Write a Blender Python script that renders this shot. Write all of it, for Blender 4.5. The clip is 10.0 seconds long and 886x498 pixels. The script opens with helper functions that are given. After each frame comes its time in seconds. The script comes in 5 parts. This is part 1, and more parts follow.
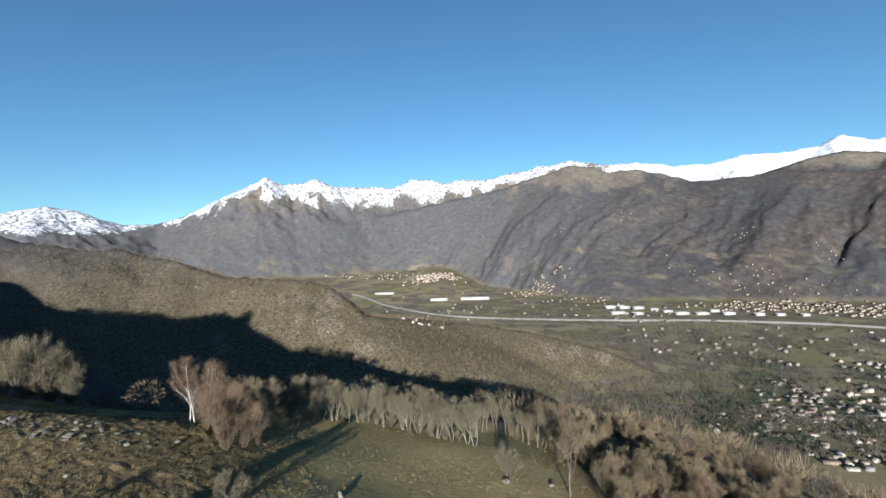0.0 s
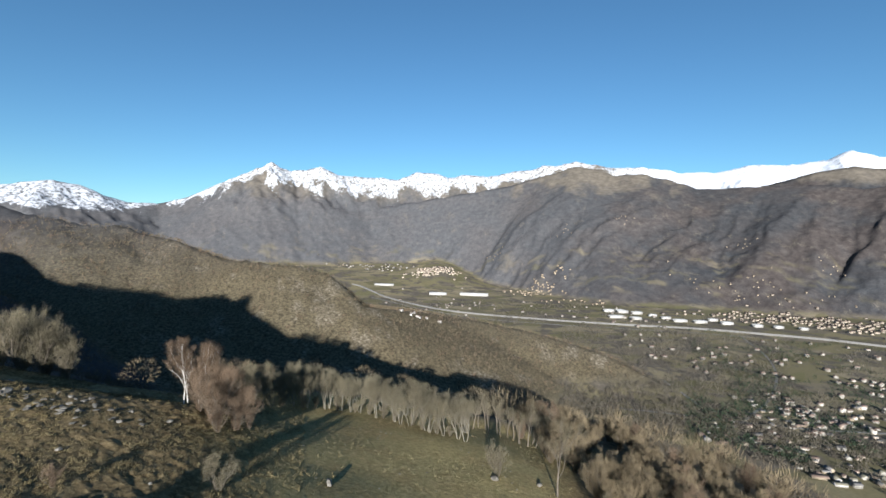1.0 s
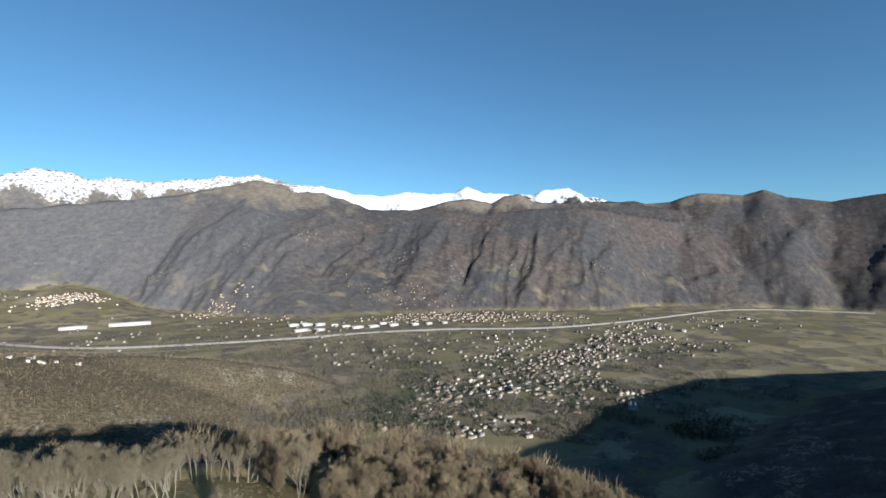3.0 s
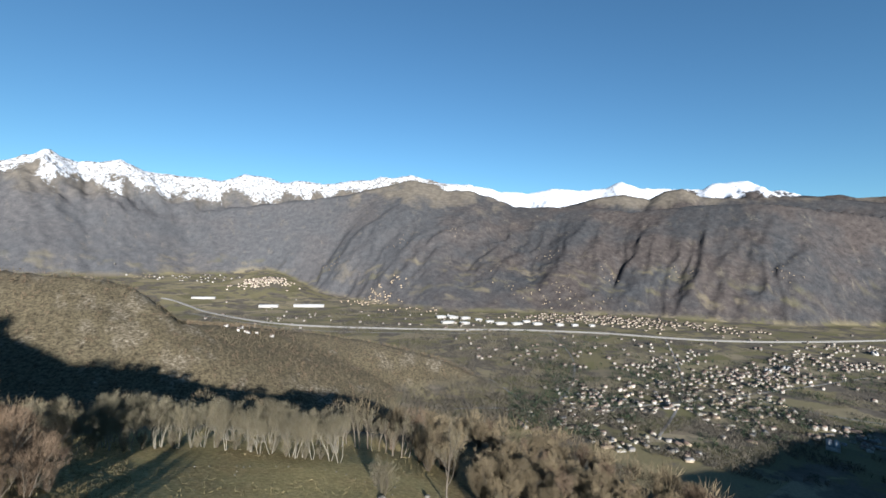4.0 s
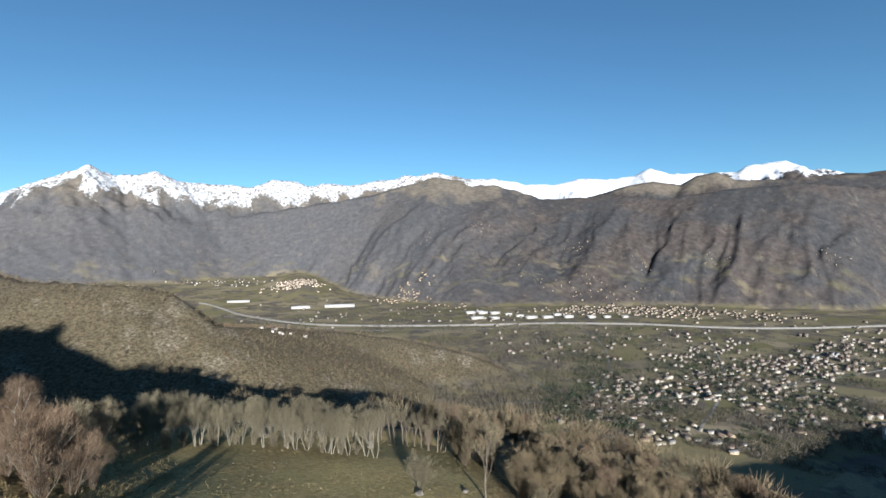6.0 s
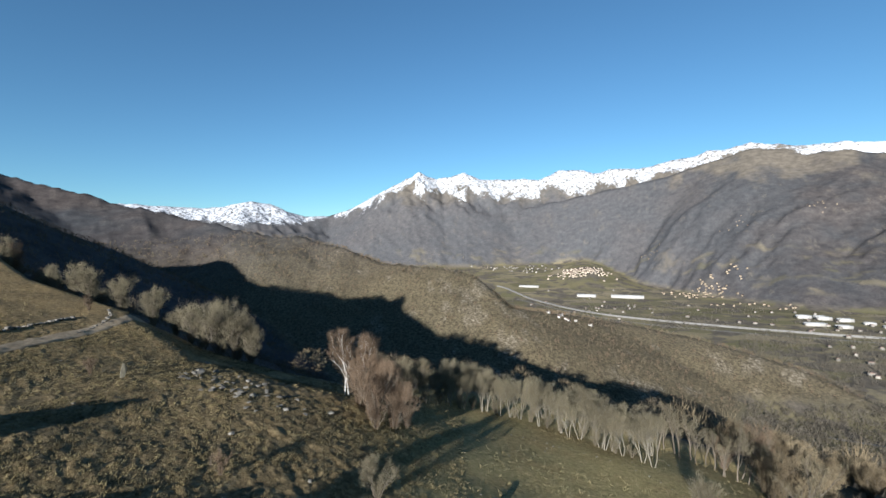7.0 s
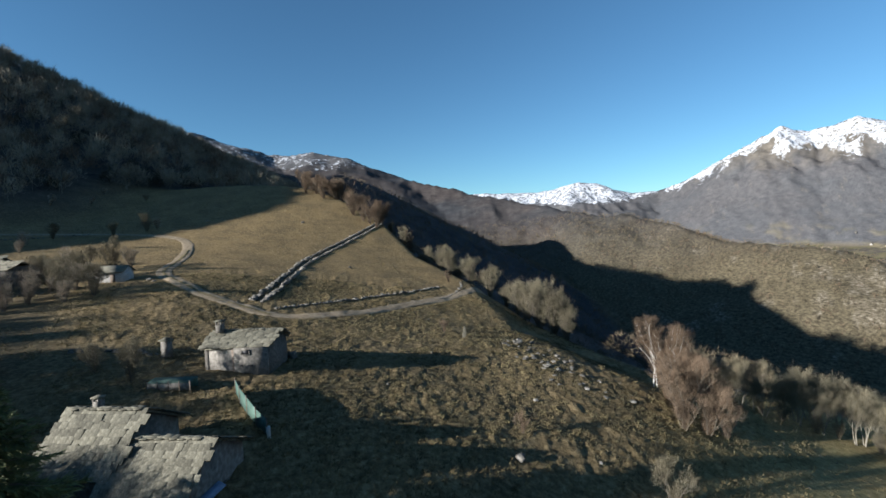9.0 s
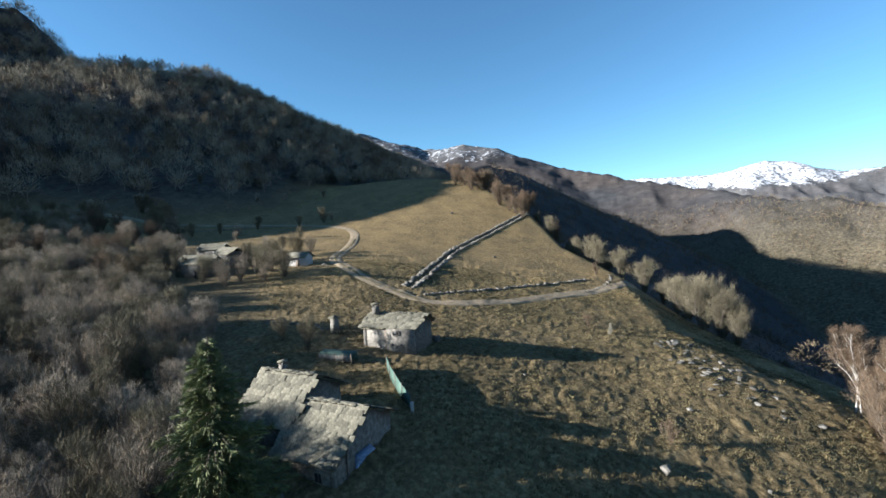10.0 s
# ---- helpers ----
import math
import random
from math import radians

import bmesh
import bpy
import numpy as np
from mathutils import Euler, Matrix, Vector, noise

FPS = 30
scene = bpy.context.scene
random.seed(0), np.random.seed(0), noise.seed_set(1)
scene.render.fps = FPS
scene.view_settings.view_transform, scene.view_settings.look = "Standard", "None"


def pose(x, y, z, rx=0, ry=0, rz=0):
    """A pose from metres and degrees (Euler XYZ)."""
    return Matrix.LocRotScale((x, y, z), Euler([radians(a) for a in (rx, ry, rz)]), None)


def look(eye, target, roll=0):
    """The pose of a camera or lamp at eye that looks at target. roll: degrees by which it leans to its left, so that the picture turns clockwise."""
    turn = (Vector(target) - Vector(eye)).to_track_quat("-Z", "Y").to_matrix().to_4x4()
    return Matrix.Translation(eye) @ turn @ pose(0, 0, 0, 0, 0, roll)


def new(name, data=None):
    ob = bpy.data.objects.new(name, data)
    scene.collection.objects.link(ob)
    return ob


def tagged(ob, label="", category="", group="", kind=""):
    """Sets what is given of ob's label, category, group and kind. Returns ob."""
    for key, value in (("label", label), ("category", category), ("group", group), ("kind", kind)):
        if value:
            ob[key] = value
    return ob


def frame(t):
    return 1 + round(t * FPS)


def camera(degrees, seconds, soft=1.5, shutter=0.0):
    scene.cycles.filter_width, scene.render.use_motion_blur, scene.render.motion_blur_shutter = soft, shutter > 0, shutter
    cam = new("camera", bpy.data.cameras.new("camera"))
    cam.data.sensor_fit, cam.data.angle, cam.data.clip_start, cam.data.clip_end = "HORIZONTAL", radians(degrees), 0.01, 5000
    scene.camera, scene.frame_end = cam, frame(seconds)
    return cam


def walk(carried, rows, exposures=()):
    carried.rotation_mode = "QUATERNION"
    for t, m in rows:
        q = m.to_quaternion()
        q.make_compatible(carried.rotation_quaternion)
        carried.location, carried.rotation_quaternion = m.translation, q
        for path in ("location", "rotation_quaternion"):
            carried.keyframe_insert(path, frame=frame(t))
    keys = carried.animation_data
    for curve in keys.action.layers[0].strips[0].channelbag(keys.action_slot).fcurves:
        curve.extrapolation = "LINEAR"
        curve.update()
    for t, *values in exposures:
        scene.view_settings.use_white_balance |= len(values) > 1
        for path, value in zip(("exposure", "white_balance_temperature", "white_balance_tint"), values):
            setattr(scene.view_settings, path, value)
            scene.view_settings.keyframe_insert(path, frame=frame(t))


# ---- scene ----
# ---- camera ----
# seconds: x, y, z, tilt, lean, turn
cam = camera(89.46, 10.0, soft=1.6)
walk(cam, [
    (0.0, pose(0.00, 0.00, -0.00, 89.49, 1.87, 0.88)),
    (0.5, pose(0.17, 0.06, -0.10, 89.18, -1.15, 1.32)),
    (1.0, pose(0.06, 0.15, 0.11, 88.77, -1.24, 1.13)),
    (1.5, pose(-1.24, 0.41, -0.15, 89.94, -1.83, -11.72)),
    (2.0, pose(-3.02, 1.21, -0.50, 90.85, -1.71, -27.31)),
    (2.2, pose(-3.72, 1.84, -0.66, 91.25, -1.65, -33.43)),
    (2.75, pose(-5.35, 3.92, -1.10, 91.27, -0.35, -40.50)),
    (3.3, pose(-6.97, 6.00, -1.55, 91.28, 0.95, -29.90)),
    (3.5, pose(-6.96, 6.08, -1.73, 91.30, 1.38, -23.80)),
    (4.0, pose(-6.67, 6.70, -2.04, 90.61, -1.92, -19.62)),
    (4.5, pose(-6.78, 6.88, -2.19, 90.34, -2.20, -19.81)),
    (5.0, pose(-6.69, 7.38, -2.24, 90.37, -1.73, -19.91)),
    (5.2, pose(-6.90, 6.91, -2.39, 90.50, -1.47, -19.83)),
    (5.7, pose(-6.59, 7.79, -2.80, 90.27, -0.42, -19.40)),
    (6.0, pose(-6.36, 8.44, -3.10, 90.10, 0.38, -16.20)),
    (6.3, pose(-6.13, 9.10, -3.41, 89.94, 1.17, -8.91)),
    (6.5, pose(-5.42, 9.12, -3.63, 89.73, 1.08, -2.05)),
    (7.0, pose(-4.13, 9.20, -2.88, 88.97, 0.77, 19.26)),
    (7.5, pose(-3.45, 9.19, -2.50, 88.24, -1.73, 27.14)),
    (8.0, pose(-3.35, 8.97, -2.48, 87.91, -1.96, 26.96)),
    (8.5, pose(-2.72, 8.71, -2.15, 87.47, 0.39, 37.25)),
    (9.0, pose(-0.92, 10.47, -2.07, 87.52, 2.80, 59.38)),
    (9.5, pose(0.11, 11.34, -1.78, 87.11, 4.45, 77.70)),
    (10.0, pose(-0.00, 11.30, -1.80, 87.12, 3.12, 78.21)),
], exposures=((0.0, 1.36, 6000, 10), (8.6, 1.36, 6000, 10), (9.0, 1.41, 6000, 10), (9.5, 1.96, 6000, 10), (10.0, 2.01, 6000, 10)))

# ---- world and sun ----
SUN_AZ, SUN_EL = 175.5, 16.7          # azimuth counted to the left of +y
SUN_DIR = Vector((-math.sin(radians(SUN_AZ)) * math.cos(radians(SUN_EL)), math.cos(radians(SUN_AZ)) * math.cos(radians(SUN_EL)), math.sin(radians(SUN_EL))))
world = bpy.data.worlds.new("winter_sky")
scene.world = world
world.use_nodes = True
wn = world.node_tree.nodes
sky = wn.new("ShaderNodeTexSky")
sky.sky_type, sky.sun_disc = "NISHITA", False
sky.sun_elevation, sky.sun_rotation = radians(SUN_EL), math.atan2(SUN_DIR.x, SUN_DIR.y)
sky.altitude, sky.air_density, sky.dust_density, sky.ozone_density = 1100, 1.0, 0.0, 3.0
deep = wn.new("ShaderNodeMix")
deep.data_type, deep.blend_type = "RGBA", "MULTIPLY"
deep.inputs[0].default_value, deep.inputs[7].default_value = 1.0, (0.76, 1.0, 1.0, 1)
world.node_tree.links.new(sky.outputs[0], deep.inputs[6])
world.node_tree.links.new(deep.outputs[2], wn["Background"].inputs[0])
wn["Background"].inputs[1].default_value = 0.05
sun = new("sun", bpy.data.lights.new("sun", "SUN"))
sun.data.energy, sun.data.angle, sun.data.color = 5.0, radians(0.5), (1.0, 0.94, 0.86)
sun.matrix_world = look((0, 0, 0), -SUN_DIR)

# ---- materials ----
def graph(name, rough=0.9, spec=0.2):
    m = bpy.data.materials.new(name)
    m.use_nodes = True
    n = m.node_tree.nodes
    b = n["Principled BSDF"]
    b.inputs["Roughness"].default_value = rough
    b.inputs["Specular IOR Level"].default_value = spec
    return m, n, m.node_tree.links, b


def coords(n, l, scale, obj=True):
    tc, mp = n.new("ShaderNodeTexCoord"), n.new("ShaderNodeMapping")
    l.new(tc.outputs["Object" if obj else "Generated"], mp.inputs[0])
    mp.inputs["Scale"].default_value = scale if isinstance(scale, tuple) else (scale, scale, scale)
    return mp.outputs[0]


def speckle(n, l, where, scale, detail=4, rough=0.6):
    t = n.new("ShaderNodeTexNoise")
    l.new(where, t.inputs["Vector"])
    t.inputs["Scale"].default_value, t.inputs["Detail"].default_value, t.inputs["Roughness"].default_value = scale, detail, rough
    return t.outputs["Fac"]


def ramp(n, l, fac, *stops):
    r = n.new("ShaderNodeValToRGB")
    e = r.color_ramp.elements
    while len(e) < len(stops):
        e.new(0.5)
    for k, (p, c) in zip(e, stops):
        k.position, k.color = p, (*c, 1) if len(c) == 3 else c
    l.new(fac, r.inputs[0])
    return r.outputs[0]


def blend(n, l, fac, a, b, mode="MIX"):
    x = n.new("ShaderNodeMix")
    x.data_type, x.blend_type = "RGBA", mode
    for sock, v in ((x.inputs[0], fac), (x.inputs[6], a), (x.inputs[7], b)):
        if isinstance(v, (int, float)):
            sock.default_value = v if sock == x.inputs[0] else (v, v, v, 1)
        elif isinstance(v, tuple):
            sock.default_value = (*v, 1)
        else:
            l.new(v, sock)
    return x.outputs[2]


def calc(n, l, op, a, b=0.0, clamp=False):
    x = n.new("ShaderNodeMath")
    x.operation, x.use_clamp = op, clamp
    for sock, v in ((x.inputs[0], a), (x.inputs[1], b)):
        if isinstance(v, (int, float)):
            sock.default_value = v
        else:
            l.new(v, sock)
    return x.outputs[0]


def relief(n, l, b, fac, strength, dist):
    k = n.new("ShaderNodeBump")
    k.inputs["Strength"].default_value, k.inputs["Distance"].default_value = strength, dist
    l.new(fac, k.inputs["Height"])
    l.new(k.outputs[0], b.inputs["Normal"])


def mottled(name, dark, mid, light, scale, rough=0.9, spec=0.2, bump=0.3, dist=0.02, vary=0.25, coarse=0.15, island=None):
    """A surface with grain, broad stains and a shade of its own for each object and each piece."""
    m, n, l, b = graph(name, rough, spec)
    w = coords(n, l, 1.0)
    fine = speckle(n, l, w, scale, 6, 0.65)
    col = ramp(n, l, fine, (0.28, dark), (0.5, mid), (0.72, light))
    broad = speckle(n, l, w, scale * coarse, 3)
    col = blend(n, l, 1.0, col, ramp(n, l, broad, (0.3, (1 - vary,) * 3), (0.7, (1 + vary * 0.4,) * 3)), "MULTIPLY")
    info, geo = n.new("ShaderNodeObjectInfo"), n.new("ShaderNodeNewGeometry")
    for r, k in ((info.outputs["Random"], vary), (geo.outputs["Random Per Island"], vary if island is None else island)):
        col = blend(n, l, 1.0, col, ramp(n, l, r, (0.0, (1 - k,) * 3), (1.0, (1 + k * 0.5,) * 3)), "MULTIPLY")
    l.new(col, b.inputs["Base Color"])
    if bump:
        relief(n, l, b, fine, bump, dist)
    return m


STONE = mottled("stone_wall_grey", (0.085, 0.077, 0.066), (0.165, 0.152, 0.13), (0.27, 0.25, 0.215), 3.0, 0.95, 0.15, 0.5, 0.03, 0.35)
SLAB = mottled("stone_roof_slab", (0.085, 0.078, 0.055), (0.165, 0.153, 0.112), (0.27, 0.252, 0.19), 4.0, 0.9, 0.2, 0.4, 0.02, 0.4)
ROCK = mottled("field_rock", (0.075, 0.068, 0.058), (0.145, 0.134, 0.114), (0.23, 0.213, 0.183), 2.5, 0.95, 0.15, 0.5, 0.03, 0.3)
PLASTER = mottled("weathered_plaster", (0.27, 0.26, 0.235), (0.39, 0.375, 0.345), (0.5, 0.48, 0.44), 2.0, 0.95, 0.15, 0.2, 0.01, 0.2)
WOOD = mottled("old_wood", (0.07, 0.055, 0.042), (0.14, 0.11, 0.085), (0.22, 0.18, 0.14), 6.0, 0.85, 0.2, 0.3, 0.01, 0.25)
BARK = mottled("grey_brown_bark", (0.07, 0.06, 0.047), (0.13, 0.11, 0.085), (0.2, 0.172, 0.135), 5.0, 0.95, 0.1, 0.2, 0.02, 0.25)
GREY_TWIG = mottled("grey_scrub_twigs", (0.21, 0.172, 0.128), (0.34, 0.284, 0.214), (0.47, 0.4, 0.31), 2.0, 0.95, 0.1, 0, 0, 0.3)
BROWN_TWIG = mottled("brown_twigs", (0.095, 0.074, 0.045), (0.165, 0.13, 0.08), (0.245, 0.197, 0.124), 0.3, 0.95, 0.1, 0, 0, 0.3, 0.4, 0.12)
# twigs darkened to carry the ravine's shade; the hill's dark thickets share them
SHADE_TWIG = mottled("shade_dark_twigs", (0.04, 0.035, 0.025), (0.07, 0.062, 0.043), (0.11, 0.098, 0.068), 1.5, 0.95, 0.1, 0, 0, 0.3)
RIDGE_TWIG = mottled("ridge_twigs", (0.075, 0.062, 0.039), (0.125, 0.102, 0.065), (0.18, 0.15, 0.097), 0.1, 0.95, 0.1, 0, 0, 0.3)
HILL_TWIG = mottled("hill_twigs", (0.15, 0.13, 0.095), (0.29, 0.255, 0.188), (0.46, 0.41, 0.315), 0.11, 0.95, 0.1, 0, 0, 0.35, 0.4, 0.08)
PALEBARK = mottled("pale_bark", (0.1, 0.09, 0.07), (0.18, 0.163, 0.127), (0.26, 0.237, 0.187), 5.0, 0.95, 0.1, 0.2, 0.02, 0.25)
TWIG = mottled("bare_twigs", (0.1, 0.086, 0.056), (0.165, 0.143, 0.093), (0.24, 0.21, 0.14), 3.0, 0.95, 0.1, 0, 0, 0.3)
RUST_TWIG = mottled("russet_twigs", (0.095, 0.066, 0.044), (0.155, 0.11, 0.073), (0.22, 0.16, 0.108), 2.0, 0.95, 0.1, 0, 0, 0.3)
BIRCH = mottled("birch_bark", (0.24, 0.22, 0.195), (0.48, 0.46, 0.42), (0.64, 0.62, 0.57), 4.0, 0.8, 0.2, 0.2, 0.01, 0.1)
NEEDLE = mottled("fir_needles", (0.06, 0.074, 0.027), (0.125, 0.143, 0.053), (0.2, 0.22, 0.09), 2.0, 0.7, 0.25, 0, 0, 0.35)
DIRT = mottled("track_gravel", (0.165, 0.127, 0.08), (0.265, 0.208, 0.136), (0.36, 0.29, 0.2), 1.2, 0.95, 0.1, 0.4, 0.03, 0.2)
TUFT = mottled("dry_grass_tuft", (0.105, 0.083, 0.039), (0.2, 0.16, 0.079), (0.31, 0.254, 0.137), 2.0, 0.95, 0.1, 0, 0, 0.35)
HEATH = mottled("heather_tuft", (0.07, 0.058, 0.031), (0.135, 0.113, 0.061), (0.21, 0.178, 0.099), 2.0, 0.95, 0.1, 0, 0, 0.35)
WALLPAINT = mottled("house_walls", (0.26, 0.24, 0.2), (0.38, 0.355, 0.305), (0.56, 0.535, 0.48), 0.5, 0.9, 0.2, 0, 0, 0.45)
TANPAINT = mottled("tan_house_walls", (0.22, 0.175, 0.12), (0.33, 0.27, 0.19), (0.42, 0.35, 0.26), 0.5, 0.9, 0.2, 0, 0, 0.4)
GREYROOF = mottled("grey_house_roofs", (0.12, 0.115, 0.11), (0.2, 0.19, 0.18), (0.3, 0.29, 0.27), 0.8, 0.9, 0.2, 0, 0, 0.4)
ROOFTILE = mottled("house_roofs", (0.12, 0.085, 0.068), (0.18, 0.13, 0.103), (0.25, 0.195, 0.16), 0.8, 0.9, 0.2, 0, 0, 0.4)
PEACH = mottled("peach_house_walls", (0.3, 0.25, 0.195), (0.41, 0.35, 0.275), (0.52, 0.455, 0.37), 0.5, 0.9, 0.2, 0, 0, 0.35)
SHEET = mottled("white_sheet_roof", (0.26, 0.26, 0.25), (0.33, 0.33, 0.32), (0.42, 0.42, 0.4), 0.2, 0.7, 0.3, 0, 0, 0.15)
ASPHALT = mottled("pale_road", (0.11, 0.107, 0.098), (0.165, 0.16, 0.148), (0.22, 0.21, 0.195), 0.3, 0.9, 0.2, 0, 0, 0.15)
NET = mottled("green_net", (0.03, 0.07, 0.055), (0.06, 0.11, 0.085), (0.11, 0.17, 0.14), 5.0, 0.7, 0.3, 0, 0, 0.2)
BLUE = mottled("faded_blue_door", (0.10, 0.15, 0.24), (0.17, 0.24, 0.36), (0.26, 0.33, 0.44), 3.0, 0.7, 0.3, 0.1, 0.01, 0.1)
DARK = mottled("dark_opening", (0.015, 0.015, 0.016), (0.02, 0.02, 0.022), (0.03, 0.03, 0.03), 3.0, 0.6, 0.3, 0, 0, 0.1)

# ---- the land: one sheet from the meadow to the far ranges ----
def hash2(ix, iy, seed):
    h = (ix.astype(np.int64) * 374761393 + iy.astype(np.int64) * 668265263 + seed * 974634777) & 0xFFFFFFFF
    h = ((h ^ (h >> 13)) * 1274126177) & 0xFFFFFFFF
    return ((h ^ (h >> 16)) & 0xFFFF) / 65535.0


def vnoise(x, y, seed=0):
    ix, iy = np.floor(x), np.floor(y)
    fx, fy = x - ix, y - iy
    fx, fy = fx * fx * fx * (fx * (fx * 6 - 15) + 10), fy * fy * fy * (fy * (fy * 6 - 15) + 10)
    a, b = hash2(ix, iy, seed), hash2(ix + 1, iy, seed)
    c, d = hash2(ix, iy + 1, seed), hash2(ix + 1, iy + 1, seed)
    return (a + (b - a) * fx) * (1 - fy) + (c + (d - c) * fx) * fy


def fbm(x, y, size, octaves=5, seed=0, ridged=False):
    """Noise of about -1 to 1; ridged: sharp crests at 1."""
    total, amp, norm, f = 0.0, 1.0, 0.0, 1.0 / size
    for k in range(octaves):
        v = 2 * vnoise(x * f * 0.866 - y * f * 0.5 + 17.3 * k, x * f * 0.5 + y * f * 0.866 - 9.1 * k, seed + k) - 1
        if ridged:
            v = 1 - 2 * np.abs(v)
        total, norm = total + amp * v, norm + amp
        amp, f = amp * 0.52, f * 2.03
    return total / norm


def plan(az, d, el=0.0):
    """The place at a bearing to the left of +y, a distance and an angle above the level."""
    a = radians(az)
    return (-math.sin(a) * d, math.cos(a) * d, math.tan(radians(el)) * d)


def crest(x, y, line, near):
    """The height of a range whose crest runs along line, falling at the slope near."""
    best = np.full(x.shape, -1e4)
    for (ax, ay, az_), (bx, by, bz) in zip(line, line[1:]):
        dx, dy = bx - ax, by - ay
        u = np.clip(((x - ax) * dx + (y - ay) * dy) / (dx * dx + dy * dy), 0, 1)
        dist = np.hypot(x - ax - u * dx, y - ay - u * dy)
        best = np.maximum(best, az_ + (bz - az_) * u - near * dist)
    return best


def smax(a, b, k):
    h = np.clip(0.5 + 0.5 * (a - b) / k, 0, 1)
    return b + (a - b) * h + k * h * (1 - h)


FLOOR = -300.0
SNOW_RANGE = [plan(45, 4400, 1.1), plan(38, 4350, 2.1)] + [plan(a, 4600, e) for a, e in (
    (33.5, 3.2), (30.8, 4.1), (29.2, 5.0), (27.1, 6.1), (24.9, 7.2), (23.7, 7.9), (23, 7.9), (22.1, 8.7), (21.5, 8.2), (20, 7.8), (18.1, 8.1), (16.6, 8.6), (15.3, 7.9), (14.4, 7.5), (12, 7.6), (8.9, 7.5), (7, 7.4),
    (4.7, 8.3), (1.6, 8.2), (.6, 7.8), (-1.8, 8.2), (-4, 8.1), (-6.8, 8.4), (-10.1, 9), (-11.1, 9.4), (-12.6, 9.3), (-15.2, 9.7), (-17.6, 9.2), (-19.8, 8.8), (-22.6, 8.9), (-24.7, 8.5), (-26.7, 8), (-30.1, 7.8),
    (-33.2, 8.5), (-36.3, 8.2), (-39.2, 8.4), (-41.1, 9.2), (-43, 8.4), (-46.3, 8.2), (-49.8, 7.9), (-50.5, 8.6), (-53.5, 8.7), (-55.5, 7.5), (-56.3, 7.7), (-58, 7.1))]
SHOULDER = [plan(*p) for p in ((9, 4100, 3.9), (1, 4000, 5.5), (-7.4, 3950, 7.0), (-13, 3950, 8.6), (-15.5, 3950, 9.2), (-17.5, 3950, 8.8), (-19.5, 3900, 8.1), (-22.6, 3850, 8.1), (-25.6, 3800, 7.3), (-28.5, 3750, 6.2), (-33, 3700, 6.3), (-38.2, 3650, 6.2), (-42, 3600, 5.7), (-48.7, 3600, 6.3), (-55.2, 3600, 6.3), (-61.2, 3800, 5.4), (-66.6, 4100, 4.3), (-71.4, 4250, 2.0), (-75.6, 4300, -0.3), (-80, 4350, -2.5))]
MID_RANGE = [plan(a, 4200, e) for a, e in ((-31, 4.5), (-34, 6.2), (-36.5, 6.8), (-38.4, 7.4), (-41.2, 7.7), (-44, 7.1), (-45.6, 7.9), (-47.4, 8.2), (-49.3, 7.2), (-53, 6.9), (-57, 6.9), (-61, 6.5), (-66, 5.6))]
BLUE_RANGE = [plan(*p) for p in ((-56, 4500, 6.9), (-60, 4450, 7.0), (-63.2, 4400, 6.6), (-64.9, 4400, 6.6), (-66.3, 4400, 7.1), (-67.8, 4400, 7.4), (-71.8, 4400, 6.9), (-73.6, 4400, 7.4), (-75.6, 4400, 6.4), (-79, 4400, 5.8), (-86, 4400, 6.4), (-100, 4400, 5.2))]
WEST_SNOW = [plan(*p) for p in ((62, 4750, 4.3), (53.6, 4750, 4.4), (50.3, 4750, 4.1), (47.1, 4750, 4.1), (45.2, 4750, 4.3), (43.3, 4750, 4.8), (42.2, 4750, 5.0), (40.4, 4750, 4.7), (38.4, 4750, 3.8), (36.4, 4750, 3.2), (34, 4750, 3.2), (30, 4750, 2.5))]
BROWN_RIDGE = [plan(*p) for p in ((92, 2600, 12.0), (86, 2600, 11.5), (79.6, 2500, 9.6), (74.8, 2400, 9.9), (72, 2350, 9.5), (69.7, 2300, 8.0), (62.9, 2100, 6.1), (53.7, 1800, 4.1), (49, 1650, 2.5), (43, 1500, 1.2), (36.8, 1350, 0.8), (31.8, 1250, -0.7), (27.3, 1150, -2.7), (21.4, 1080, -3.4), (18.6, 1050, -3.5), (15.7, 1030, -4.3), (13.4, 1030, -6.3), (10.9, 1050, -8.8), (4.5, 1080, -9.4), (-7, 1100, -10.7), (-14, 1100, -11.9), (-19, 1080, -13.4), (-23.9, 1060, -14.8), (-25.5, 1050, -16.0))]
# the forest hill's far end, from bearing 71 on, is added to shade BROWN_RIDGE
FOREST_HILL = [plan(*p) for p in ((146, 510, 0.1), (136, 510, 8.1), (126, 510, 14.6), (115, 510, 17.3), (111, 510, 17.8), (103, 540, 17.4), (100, 570, 15.6), (94.7, 600, 12.6), (90.7, 620, 12.0), (87, 680, 10.6), (83.9, 740, 9.2), (78.9, 820, 7.6), (74, 900, 7.2), (71, 1000, 7.2), (67, 1080, 5.6), (60, 900, 0.0), (54, 800, -5.7))]
DARK_PEAK = [plan(*p) for p in ((131, 600, 7.1), (126, 590, 17.1), (122.5, 570, 21.7), (119.5, 560, 21.4), (117.4, 560, 19.7), (115, 560, 16.5), (113, 560, 11.0), (110, 560, 6.0))]
# unseen rises behind the viewpoint, added to shade the valley and far meadow
SHADE_SPUR = [(90, -290, -90), (255, -300, -80), (460, -300, -62), (612, -300, -60), (745, -300, -48), (1117, -300, -54), (1700, -320, -140)]
